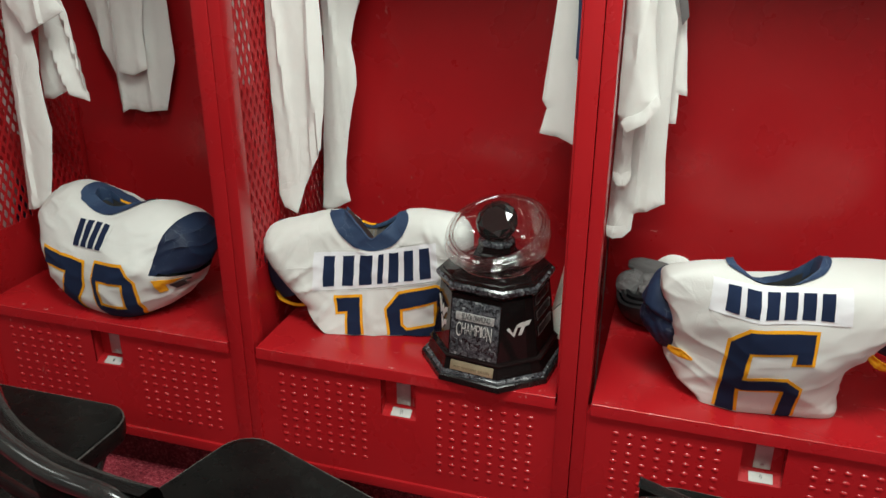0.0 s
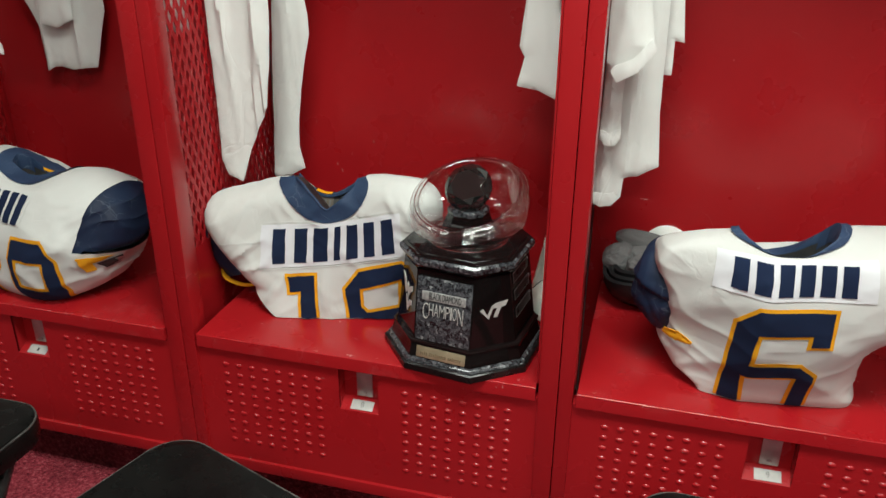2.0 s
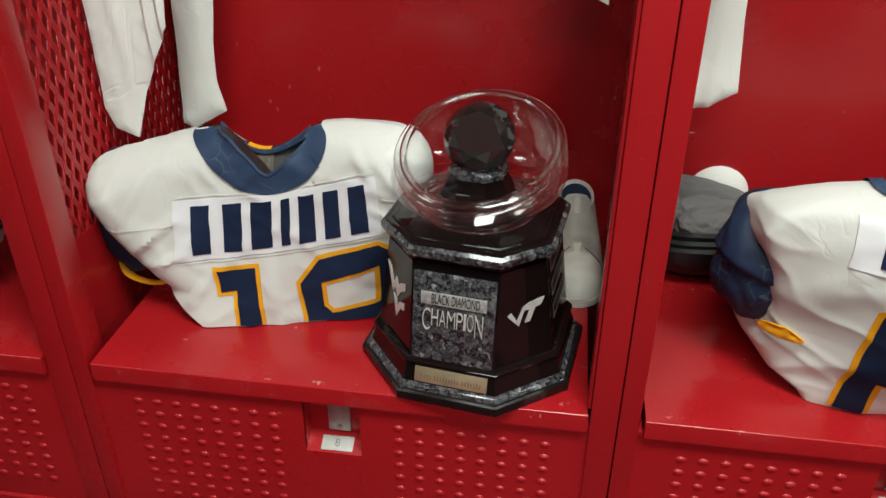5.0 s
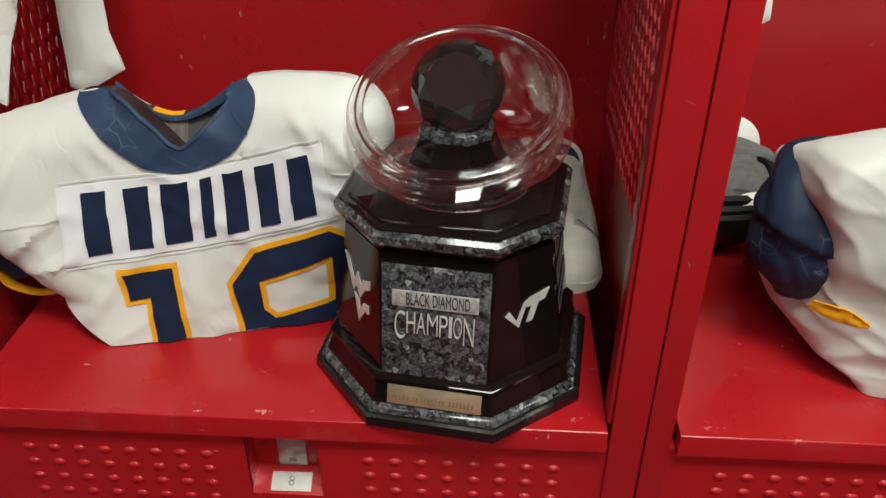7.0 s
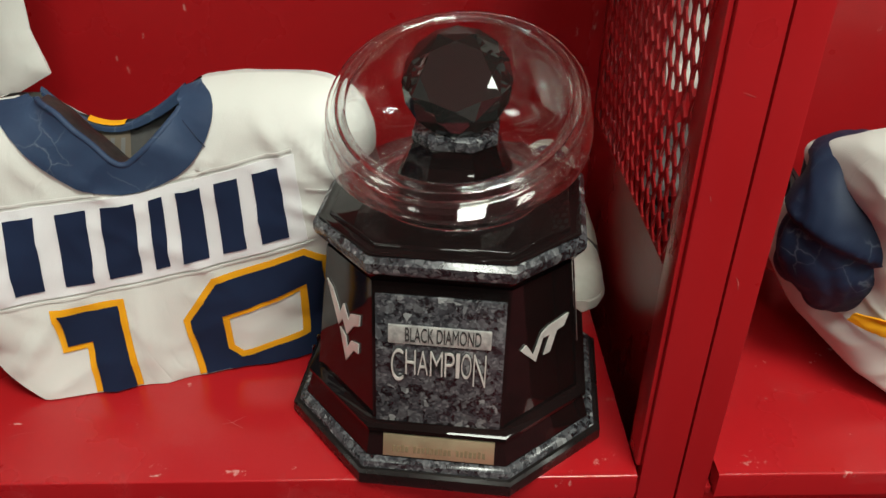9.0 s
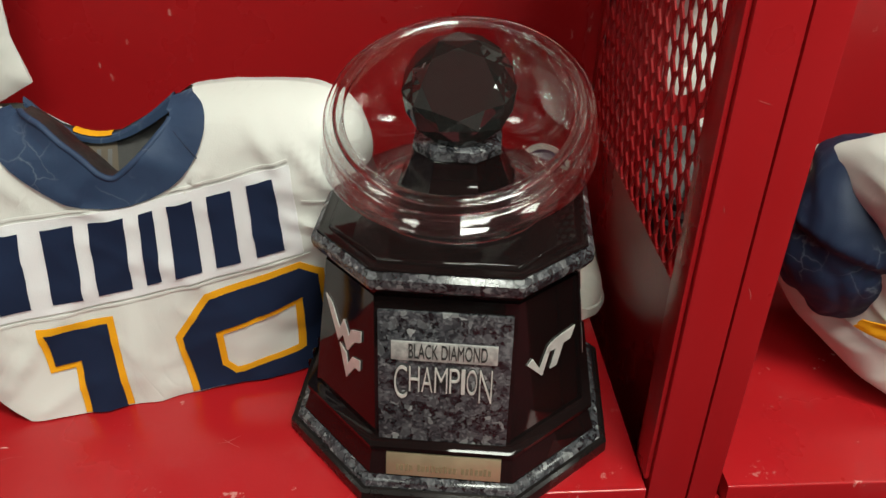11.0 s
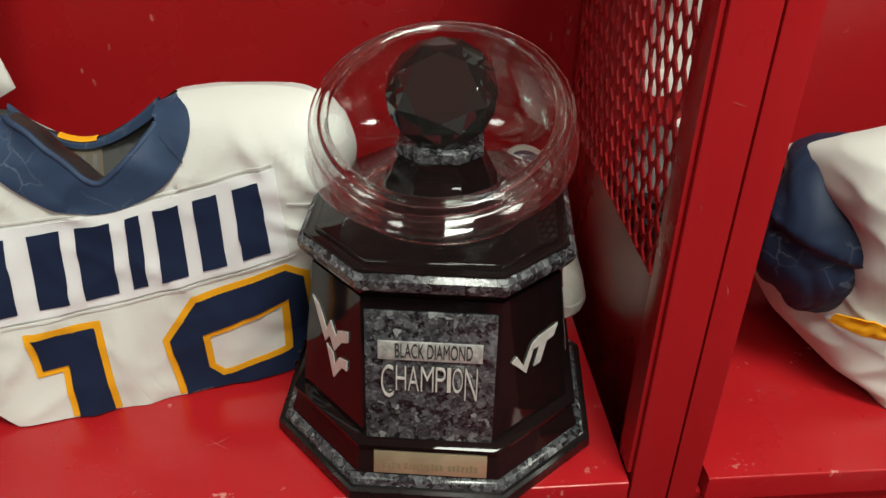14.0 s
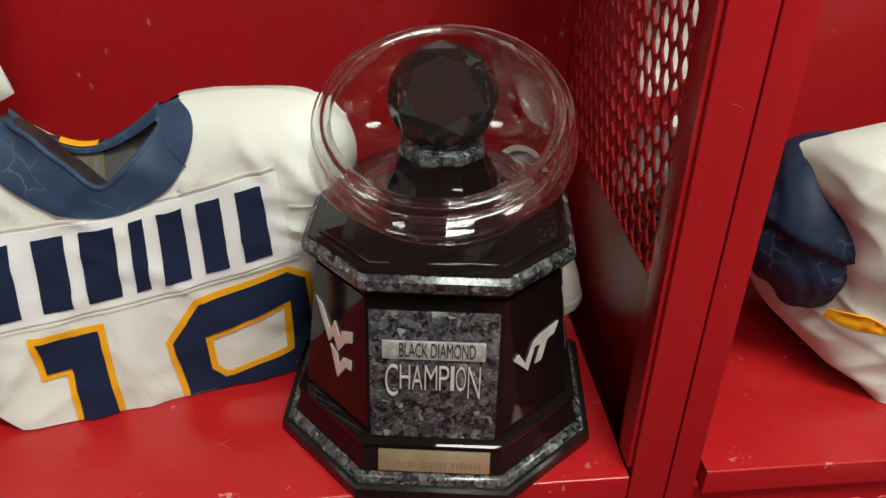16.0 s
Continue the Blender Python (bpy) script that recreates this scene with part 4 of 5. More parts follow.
def upright_jersey():
    t = thing("jersey", "white football jersey over shoulder pads, navy collar, standing on the seat", "jersey", pose(-0.478, 0.155, SEAT + 0.001), "jerseys on the seats")
    foot = [(-0.125, 0.001), (-0.04, 0.0), (0.04, 0.0), (0.128, 0.003)]
    side = glide([(0.128, 0.003), (0.156, 0.060), (0.178, 0.120), (0.195, 0.188), (0.203, 0.236), (0.191, 0.272), (0.166, 0.290), (0.134, 0.297), (0.09, 0.298), (0.050, 0.294)], 4)
    inner = glide([(0.028, 0.285), (0.034, 0.278), (0.019, 0.262), (-0.007, 0.239), (-0.017, 0.2345), (-0.027, 0.240), (-0.048, 0.261), (-0.070, 0.281), (-0.094, 0.284)], 4)
    nape = glide([(0.020, 0.268), (-0.005, 0.248), (-0.035, 0.231), (-0.062, 0.229), (-0.090, 0.242), (-0.115, 0.266)], 4)
    arm = glide([(-0.133, 0.276), (-0.198, 0.257), (-0.262, 0.238), (-0.288, 0.222), (-0.298, 0.195), (-0.288, 0.160), (-0.242, 0.106), (-0.195, 0.060), (-0.125, 0.001)], 4)
    pairs = lambda row: [(Vector(p), Vector(q)) for p, q in zip(row, row[1:])]
    soft = pairs(side) + pairs(arm) + [(Vector(arm[0]), Vector(inner[-1])), (Vector(side[-1]), Vector(inner[0]))]
    turn = lambda d, r: math.sqrt(max(0.0, 1 - (1 - min(d / r, 1.0)) ** 2))
    pulls = [(-0.215, 0.185, 60, 0.05, 0.012, 0.004), (-0.19, 0.135, 38, 0.05, 0.010, 0.0045), (-0.175, 0.10, 20, 0.04, 0.008, 0.003), (0.115, 0.255, 118, 0.035, 0.008, 0.003), (0.155, 0.235, 130, 0.035, 0.010, 0.0035),
             (0.150, 0.175, 150, 0.03, 0.008, 0.003), (-0.04, 0.203, 8, 0.02, 0.004, 0.0018), (0.045, 0.222, 50, 0.018, 0.004, 0.002), (-0.10, 0.225, 130, 0.02, 0.006, 0.002), (-0.13, 0.045, 55, 0.04, 0.010, 0.003), (-0.02, 0.055, 95, 0.05, 0.014, 0.003)]

    def front_y(x, z, d):
        soft_d = d if z > 0.05 else d + (0.05 - z) * 0.8
        return upright_front(x, z) + 0.05 * (1 - turn(soft_d, 0.055)) + 1.7 * creased(x, z, pulls, 3.1) * min(1.0, d / 0.02)

    brink = [(x, z + 0.002) for x, z in inner]
    outline = [p[:2] for p in foot[:-1] + side + brink + arm[:-1]]
    bm = padded_panel(outline, soft, front_y)
    bm.normal_update()
    tree = BVHTree.FromBMesh(bm)
    bm.free()
    under = glide([(0.041, 0.290), (0.047, 0.282), (0.049, 0.268), (0.036, 0.246), (0.008, 0.227), (-0.017, 0.2215), (-0.045, 0.226), (-0.068, 0.244), (-0.090, 0.264), (-0.113, 0.280)], 3)
    part("front_panel", padded_panel([p[:2] for p in foot[:-1] + side + under + arm[:-1]], soft, front_y), WHITE, t, "white knit front stretched over pads")
    back = [p[:2] for p in foot[:-1] + side + nape + arm[:-1]]
    part("back_panel", padded_panel(back, soft, lambda x, z, d: upright_front(x, z) + 0.05 + 0.055 * turn(d, 0.05), 0.012), WHITE, t)
    # padding inside the neck, its shade put into the colour, with its label, gold patch and tape
    hollow = [(-0.135, 0.19), (0.055, 0.19), (0.050, 0.255), (0.018, 0.266), (-0.005, 0.250), (-0.035, 0.234), (-0.062, 0.232), (-0.088, 0.242), (-0.115, 0.262), (-0.13, 0.255)]
    inside = lambda gap: lambda x, z, d: upright_front(x, z) + 0.100 - gap - 0.9 * max(0.0, 0.225 - z)
    part("lining", padded_panel(hollow, soft, inside(0.0), 0.012), DARK, t, "padding inside the neck, coloured dark for shade")
    lab = part("neck_label", padded_panel([(-0.088, 0.200), (-0.036, 0.200), (-0.040, 0.226), (-0.062, 0.225), (-0.082, 0.230)], soft, inside(0.004), 0.012), LINEN, t, "tan cloth label inside the neck")
    for k in range(4):
        x = -0.076 + 0.010 * k
        part("label_mark", padded_panel([(x, 0.206), (x + 0.004, 0.206), (x + 0.003, 0.220), (x - 0.001, 0.220)], soft, inside(0.007), 0.02), GREY, lab)
    part("lining_patch", padded_panel([(-0.026, 0.194), (0.004, 0.194), (0.008, 0.222), (-0.016, 0.216)], soft, inside(0.006), 0.012), GOLD, t, "gold patch inside the neck")
    rows = []
    for i, p in enumerate(nape):
        q = Vector((p[0], upright_front(*p[:2]) + 0.094, p[1]))
        rows.append([q + Vector((0, dy, dz)) for dy, dz in ((-0.005, -0.003 - 0.007 * max(0.0, 1 - i / 8)), (-0.004, 0.001), (0.0, 0.004), (0.010, -0.004))])
    bm = bmesh.new()
    rings_mesh(bm, rows, False, False, closed=False)
    part("back_collar", bm, COLLAR, t, "faded navy collar behind the neck")
    bm = bmesh.new()
    rings_mesh(bm, [[p[1].lerp(p[2], 0.6) + Vector((0, -0.002, 0.001)), p[2] + Vector((0, -0.001, 0.0015)), p[2] + Vector((0, 0.006, 0.001))] for p in rows[9:15]], False, False, closed=False)
    part("neck_tape", bm, GOLD, t, "gold neck tape")
    # collar band, its inner edge rolled
    outer = glide([(-0.133, 0.275), (-0.114, 0.260), (-0.091, 0.238), (-0.068, 0.2195), (-0.038, 0.2085), (-0.005, 0.2095), (0.028, 0.2225), (0.052, 0.246), (0.064, 0.272), (0.062, 0.287), (0.050, 0.293)], 4)
    rim = [p[:2] for p in inner]
    col = sewn("collar", [p[:2] for p in outer] + rim, None, tree, COLLAR, t, 0.0020, 0.0012, "wide faded navy collar")
    line = []
    for p in inner[1:-1]:
        hit = tree.ray_cast(Vector((p[0], -0.8, p[1] - 0.0005)), Vector((0, 1, 0)), 1.0)[0]
        if hit is not None:
            line.append(hit + Vector((0, -0.0012, 0.0)))
    part("rolled_edge", tube_along(bmesh.new(), line, 0.0030, 10, 1), COLLAR, col)
    bm = bmesh.new()
    rings_mesh(bm, [[p, p + Vector((0, 0.022, -0.004)), p + Vector((0, 0.045, -0.020))] for p in line], False, False, closed=False)
    # near-black in place of navy: painted shade behind the collar's edge
    part("collar_inside", bm, DARK, col, "inside of the collar, coloured dark for shade")
    part("collar_seam", tube_along(bmesh.new(), [tree.ray_cast(Vector((x, -0.8, z)), Vector((0, 1, 0)), 1.0)[0] + Vector((0, -0.0036, 0)) for x, z in ((0.0375, 0.270), (0.046, 0.262), (0.0565, 0.250))], 0.0006, 6, 3), NAVY, col)
    # sleeves with gold cuffs
    for rows, cuff in (([(-0.236, 0.052, 0.205, 0.050, 0.05), (-0.258, 0.048, 0.160, 0.060, 0.055), (-0.258, 0.046, 0.112, 0.058, 0.055), (-0.240, 0.044, 0.066, 0.048, 0.048), (-0.234, 0.042, 0.050, 0.042, 0.044)], [(-0.284, 0.026, 0.050, 0.005), (-0.262, 0.004, 0.043, 0.0075), (-0.226, -0.006, 0.039, 0.0075), (-0.198, -0.002, 0.040, 0.0065), (-0.172, 0.01, 0.044, 0.004)]),
                       ([(0.14, 0.09, 0.20, 0.05, 0.05), (0.155, 0.098, 0.14, 0.04, 0.045), (0.160, 0.098, 0.09, 0.035, 0.04), (0.158, 0.10, 0.06, 0.03, 0.035)], [(0.134, 0.075, 0.056, 0.005), (0.156, 0.066, 0.052, 0.007), (0.182, 0.080, 0.053, 0.005)])):
        slv = part("sleeve", loft_path(bmesh.new(), rows, 8, 84, (True, True), 3.1, 0.09), NAVY, t, "navy sleeve")
        part("cuff", tube_along(bmesh.new(), [c[:3] for c in cuff], [c[3] for c in cuff], 12, 6, True, 0.5), GOLD, slv, "gold cuff")
    # name panel with bars for its letters, seams and numerals
    plate = [(-0.154, 0.103), (-0.010, 0.119), (0.137, 0.148), (0.132, 0.242), (-0.005, 0.208), (-0.153, 0.192)]
    pl = sewn("name_plate", plate, None, tree, PLATE, t, 0.0012, 0.0006, "white name panel")
    quad = [Vector(p) for p in plate]

    def on_plate(u, v):
        k, f = (0, u * 2) if u < 0.5 else (1, u * 2 - 1)
        return tuple(quad[k].lerp(quad[k + 1], f).lerp(quad[5 - k].lerp(quad[4 - k], f), v))

    for u0, u1 in ((0.085, 0.175), (0.240, 0.330), (0.375, 0.475), (0.520, 0.565), (0.610, 0.690), (0.735, 0.810), (0.860, 0.945)):
        sewn("name_bar", [on_plate(u0, 0.10), on_plate(u1, 0.10), on_plate(u1, 0.90), on_plate(u0, 0.90)], None, tree, DIGIT, pl, 0.0026, 0.0006)
    for a, b in (((-0.270, 0.140), (-0.152, 0.160)), ((-0.156, 0.099), (-0.010, 0.115)), ((-0.010, 0.115), (0.142, 0.145)), ((-0.150, 0.196), (-0.005, 0.212)), ((-0.005, 0.212), (0.131, 0.246)), ((0.140, 0.205), (0.195, 0.195))):
        a, b = Vector(a), Vector(b)
        k = Vector((-(b - a).y, (b - a).x)).normalized() * 0.0011
        sewn("seam", [tuple(a - k), tuple(b - k), tuple(b + k), tuple(a + k)], None, tree, SEAM, t, 0.0006, 0.0007)
    for outline, hole in (([(-0.104, 0.096), (-0.100, 0.049), (-0.078, 0.052), (-0.076, -0.02), (-0.033, -0.02), (-0.038, 0.101)], None),
                          ([(0.012, 0.070), (0.022, -0.02), (0.13, -0.01), (0.152, 0.030), (0.152, 0.120), (0.132, 0.137), (0.0445, 0.115)], [(0.055, 0.066), (0.0555, 0.031), (0.0635, 0.0225), (0.122, 0.034), (0.1235, 0.086)])):
        g = sewn("numeral", outline, hole, tree, GOLD, t, 0.0012, 0.0006, "navy numeral edged in gold", 0.0025)
        sewn("numeral_fill", inset(outline, 0.0062), inset(hole, -0.0062) if hole else None, tree, DIGIT, g, 0.0030, 0.0006, "", 0.0025)
    return t


middle = upright_jersey()

jersey("white football jersey over pads, navy sleeves, slumped upright on the seat", pose(0.37, 0.12, SEAT + 0.001, 0, 0, 8),
       level_rows([(0, -0.136, 0.128, -0.058, 0.10, 6.5), (0.012, -0.146, 0.131, -0.064, 0.14, 5.5), (0.035, -0.180, 0.133, -0.072, 0.19, 3.8), (0.07, -0.200, 0.136, -0.088, 0.22, 3.3), (0.105, -0.198, 0.142, -0.102, 0.23, 3.2), (0.128, -0.194, 0.155, -0.108, 0.22, 3.2), (0.155, -0.193, 0.180, -0.112, 0.20, 3.3), (0.20, -0.208, 0.215, -0.116, 0.18, 3.2, 0, 0.0, 0.018),
                   (0.25, -0.226, 0.240, -0.112, 0.16, 3.2, 0, 0.002, 0.045), (0.285, -0.218, 0.226, -0.104, 0.12, 2.7, 0, 0.006, 0.066), (0.303, -0.172, 0.150, -0.096, 0.095, 2.3, 0, 0.010, 0.062), (0.311, -0.122, 0.074, -0.084, 0.075, 2.1, 0, 0.016, 0.070), (0.316, -0.104, 0.048, -0.068, 0.050, 2, 0, 0.032, 0.085)]),
       0.085, 8.4, 8,
       [([(0.165, 0.0, 0.22, 0.065, 0.075), (0.208, -0.005, 0.195, 0.068, 0.07), (0.236, -0.01, 0.172, 0.058, 0.06), (0.252, -0.015, 0.158, 0.035, 0.04)], [(0.138, -0.086, 0.172, 0.005), (0.158, -0.082, 0.150, 0.008), (0.185, -0.070, 0.134, 0.008), (0.215, -0.05, 0.126, 0.005)]),
        ([(-0.164, 0.066, 0.158, 0.088, 0.074), (-0.188, 0.070, 0.162, 0.092, 0.083), (-0.210, 0.076, 0.163, 0.085, 0.080), (-0.227, 0.084, 0.161, 0.065, 0.063), (-0.236, 0.091, 0.161, 0.037, 0.037), (-0.238, 0.093, 0.161, 0.010, 0.010)],
         [(-0.204, 0.004, 0.102, 0.005), (-0.192, -0.014, 0.104, 0.008), (-0.180, -0.025, 0.104, 0.008), (-0.169, -0.033, 0.101, 0.005), (-0.160, -0.038, 0.098, 0.002)])],
       [(-0.146, 0.226), (0.093, 0.237), (0.088, 0.301), (-0.143, 0.286)], (6, 0.11, 0.91, 0.14, 0.90),
       [([(-0.112, -0.01), (-0.065, -0.01), (-0.073, 0.066), (-0.001, 0.074), (0.000, -0.01), (0.039, 0.0), (0.037, 0.089), (0.006, 0.113), (-0.068, 0.107), (-0.066, 0.160), (0.005, 0.166), (0.005, 0.144), (0.045, 0.148), (0.043, 0.222), (-0.078, 0.216), (-0.108, 0.179)], None)], 0.0078, (0, 1, 0), recess=(-0.070, 0.80))

jersey("white football jersey over bulky pads, slumped forward on the seat", pose(-1.15, 0.16, SEAT + 0.001, 0, 0, -9),
       level_rows([(0, -0.10, 0.10, -0.125, 0.05, 3.2), (0.03, -0.160, 0.158, -0.145, 0.10), (0.08, -0.21, 0.200, -0.150, 0.12), (0.14, -0.240, 0.238, -0.145, 0.13), (0.195, -0.256, 0.248, -0.128, 0.13, 2.5, 0, 0.01, 0.01),
                   (0.240, -0.228, 0.228, -0.105, 0.115, 2.4, 0, 0.018, 0.03), (0.266, -0.180, 0.158, -0.085, 0.10, 2.2, 0, 0.020, 0.045), (0.272, -0.118, 0.066, -0.062, 0.075, 2.3, 0, 0.022, 0.045), (0.270, -0.085, 0.026, -0.026, 0.035, 2.2, 0, 0.010, 0.030)]),
       -0.045, 5.7, 10,
       [([(-0.14, 0.02, 0.16, 0.08, 0.09), (-0.20, 0.04, 0.13, 0.06, 0.07), (-0.215, 0.05, 0.09, 0.05, 0.06), (-0.21, 0.05, 0.07, 0.04, 0.05)], [(-0.23, 0.0, 0.06, 0.006), (-0.21, -0.01, 0.055, 0.008), (-0.19, -0.01, 0.055, 0.006)])],
       [(-0.054, 0.170), (0.046, 0.174), (0.050, 0.226), (-0.050, 0.230)], (4, 0.0, 1.0, 0.02, 0.98),
       [([(-0.160, 0.156), (-0.155, 0.107), (-0.078, 0.104), (-0.089, 0.066), (-0.110, 0.033), (-0.094, -0.02), (-0.023, -0.02), (-0.039, 0.038), (-0.015, 0.077), (-0.010, 0.143)], None),
        ([(0.010, 0.105), (0.014, 0.035), (0.036, -0.01), (0.115, -0.01), (0.137, 0.036), (0.140, 0.115), (0.114, 0.158), (0.024, 0.151)], [(0.036, 0.098), (0.038, 0.046), (0.098, 0.046), (0.104, 0.102)])], 0.013, (0.0, 0.075, 0.026),
       # no hole here: a dark patch paints the shade inside the cuff
       patches=[("cuff_shade", [(0.196, 0.104), (0.226, 0.114), (0.222, 0.098), (0.204, 0.078)], DARK, "flat dark patch for the shaded cuff opening")],
       regions=[([((0.172, -0.08, 0.13), (1, -0.05, -0.20)), ((0.2, 0.0, 0.118), (0.1, 0.1, 1))], 0.008, [(0.176, 0.122), (0.222, 0.119), (0.205, 0.109), (0.192, 0.106), (0.190, 0.086), (0.178, 0.084)])])
copy_thing(middle, pose(-1.775, 0.17, SEAT + 0.001, 0, 0, 4))


# ---------------------------------------------------------------- hanging clothes
def hung(outline, y, thick, seed, creases=7, depth=0.0075, lean=0.10):
    """Hanging cloth cut to an outline (sideways, height): two layers, pressed creases and a sewn hem."""
    rng = random.Random(seed)
    pts = []
    for a, b in zip(outline, outline[1:] + outline[:1]):
        a, b = Vector(a), Vector(b)
        n = max(1, int((b - a).length / 0.03))
        side = Vector((-(b - a).y, (b - a).x)).normalized()
        for i in range(n):
            q = a.lerp(b, i / n)
            if i:
                q = q + side * 0.0022 * noise.noise(Vector((q.x * 16, q.y * 16, seed)))
            pts.append((q.x, q.y))
    xs, zs = [p[0] for p in pts], [p[1] for p in pts]
    x0, x1, z0, z1 = min(xs), max(xs), min(zs), max(zs)
    bm = polygon(bmesh.new(), pts)
    for axis, lo, hi in ((0, x0, x1), (1, z0, z1)):
        for k in range(1, int((hi - lo) / 0.007) + 1):
            co, no = [0, 0, 0], [0, 0, 0]
            co[axis], no[axis] = lo + k * 0.007, 1
            bmesh.ops.bisect_plane(bm, geom=bm.verts[:] + bm.edges[:] + bm.faces[:], plane_co=co, plane_no=no)
    segs = [(Vector(a), Vector(b)) for a, b in zip(pts, pts[1:] + pts[:1])]
    hems = [(Vector(a), Vector(b)) for a, b in zip(outline, outline[1:] + outline[:1])
            if abs(a[1] - b[1]) < 1.3 * abs(a[0] - b[0]) and max(a[1], b[1]) < z0 + 0.35 * (z1 - z0)]
    lines = []
    for i in range(creases):
        xt = x0 + (x1 - x0) * (i + rng.uniform(0.1, 0.9)) / creases
        lines.append((xt, xt + rng.uniform(-1, 1) * lean, rng.uniform(0.0025, 0.005), rng.uniform(0.008, 0.022), 1.1 * depth * rng.uniform(0.5, 1.5) * rng.choice((-1, 1, 1)),
                      rng.uniform(z0, z1), rng.uniform(0.12, 0.4), rng.choice((-1, 1))))

    def fold(x, z):
        out = 0.5 * depth * noise.noise(Vector((x * 14 + seed, z * 3.0, seed))) + 0.06 * depth * noise.noise(Vector((x * 60, z * 40, seed))) - 0.12 * depth * max(0.0, 1 - 4 * abs(noise.noise(Vector((x * 26 + z * 9, z * 12 - x * 9, seed + 4.5)))))
        for xt, xb, w1, w2, amp, zc, zr, hand in lines:
            s1 = (x - (xt + (xb - xt) * (z1 - z))) * hand
            out -= amp * math.exp(-(s1 / (w1 if s1 > 0 else w2)) ** 2) * math.exp(-((z - zc) / zr) ** 2)
        return out

    flat = [(v, v.co.x, v.co.y) for v in bm.verts]
    faces = [[v for v in f.verts] for f in bm.faces]
    back = {}
    for v, x, z in flat:
        p = Vector((x, z))
        d = near_edge(p, segs)
        puff = 0.0008 + thick * min(1.0, d / 0.03) ** 0.6
        if hems and near_edge(p, hems) < 0.018:
            puff += 0.0012
        mid = y + fold(x, z)
        back[v] = bm.verts.new((x, mid + puff, z))
        v.co = (x, mid - puff, z)
    rim = [e for e in bm.edges if len(e.link_faces) == 1]
    for f in faces:
        bm.faces.new([back[v] for v in reversed(f)])
    for e in rim:
        a, b = e.verts
        bm.faces.new((a, b, back[b], back[a]))
    bmesh.ops.recalc_face_normals(bm, faces=bm.faces[:])
    return bm


def garment(name, label, category, pieces, material=None):
    t = thing(name, label, category, None, "clothes hanging in the lockers")
    for pname, y, thick, seed, outline, opt in pieces:
        mat = opt.pop("material", material or SHIRT)
        part(pname, hung(outline, y, thick, seed, **opt), mat, t)
    return t


garment("trousers", "white football trousers hanging against the mesh panel", "trousers", [
    ("leg", 0.21, 0.007, 1, [(-0.712, 1.52), (-0.748, 1.32), (-0.756, 1.188), (-0.752, 1.018), (-0.749, 0.875), (-0.750, 0.744), (-0.738, 0.715), (-0.707, 0.702), (-0.682, 0.772), (-0.657, 0.822), (-0.632, 0.869), (-0.624, 0.95), (-0.617, 1.051), (-0.618, 1.123), (-0.621, 1.193), (-0.63, 1.35), (-0.66, 1.52)], {"creases": 6}),
    ("leg", 0.36, 0.007, 2, [(-0.700, 1.52), (-0.692, 1.32), (-0.686, 1.175), (-0.685, 1.06), (-0.695, 0.938), (-0.702, 0.809), (-0.711, 0.665), (-0.694, 0.656), (-0.635, 0.689), (-0.645, 0.739), (-0.642, 0.8), (-0.632, 0.866), (-0.624, 0.908), (-0.606, 0.985), (-0.607, 1.024), (-0.617, 1.082), (-0.608, 1.128), (-0.591, 1.178), (-0.60, 1.35), (-0.64, 1.52)], {"creases": 5, "depth": 0.007}),
    ("loose_hem", 0.40, 0.005, 3, [(-0.69, 1.50), (-0.71, 1.17), (-0.709, 1.089), (-0.699, 1.084), (-0.664, 1.107), (-0.622, 1.135), (-0.606, 1.174), (-0.63, 1.50)], {"creases": 3})])
garment("shirt", "white long-sleeved shirt hanging in the locker", "shirt", [
    ("sleeve", 0.17, 0.006, 4, [(-1.44, 1.50), (-1.42, 1.30), (-1.416, 1.169), (-1.430, 1.017), (-1.444, 0.838), (-1.463, 0.641), (-1.390, 0.660), (-1.364, 0.76), (-1.342, 0.864), (-1.350, 0.938), (-1.350, 0.997), (-1.345, 1.03), (-1.350, 1.171), (-1.36, 1.30), (-1.40, 1.50)], {"creases": 4}),
    ("body", 0.225, 0.010, 5, [(-1.45, 1.50), (-1.385, 1.30), (-1.377, 1.166), (-1.377, 1.094), (-1.395, 0.992), (-1.395, 0.927), (-1.369, 0.927), (-1.318, 0.952), (-1.260, 0.929), (-1.261, 0.987), (-1.278, 1.139), (-1.287, 1.169), (-1.30, 1.30), (-1.40, 1.50)], {"creases": 9, "depth": 0.012, "lean": 0.5}),
    ("short_sleeve", 0.145, 0.006, 6, [(-1.43, 1.48), (-1.40, 1.28), (-1.377, 1.171), (-1.340, 1.098), (-1.226, 1.154), (-1.241, 1.176), (-1.30, 1.30), (-1.40, 1.48)], {"creases": 4})])
garment("shirt", "white cotton shirt hanging at the back of the locker", "shirt", [
    ("body", 0.435, 0.007, 7, [(-1.22, 1.52), (-1.38, 1.32), (-1.402, 1.142), (-1.369, 1.028), (-1.340, 0.953), (-1.336, 0.845), (-1.314, 0.857), (-1.292, 0.859), (-1.260, 0.853), (-1.193, 0.863), (-1.151, 0.995), (-1.155, 1.151), (-1.165, 1.32), (-1.16, 1.52)], {"creases": 7}),
    ("sleeve", 0.402, 0.006, 8, [(-1.20, 1.50), (-1.28, 1.30), (-1.300, 1.149), (-1.302, 0.966), (-1.261, 0.958), (-1.213, 0.979), (-1.215, 1.068), (-1.201, 1.152), (-1.19, 1.30), (-1.17, 1.50)], {"creases": 3, "depth": 0.004})])
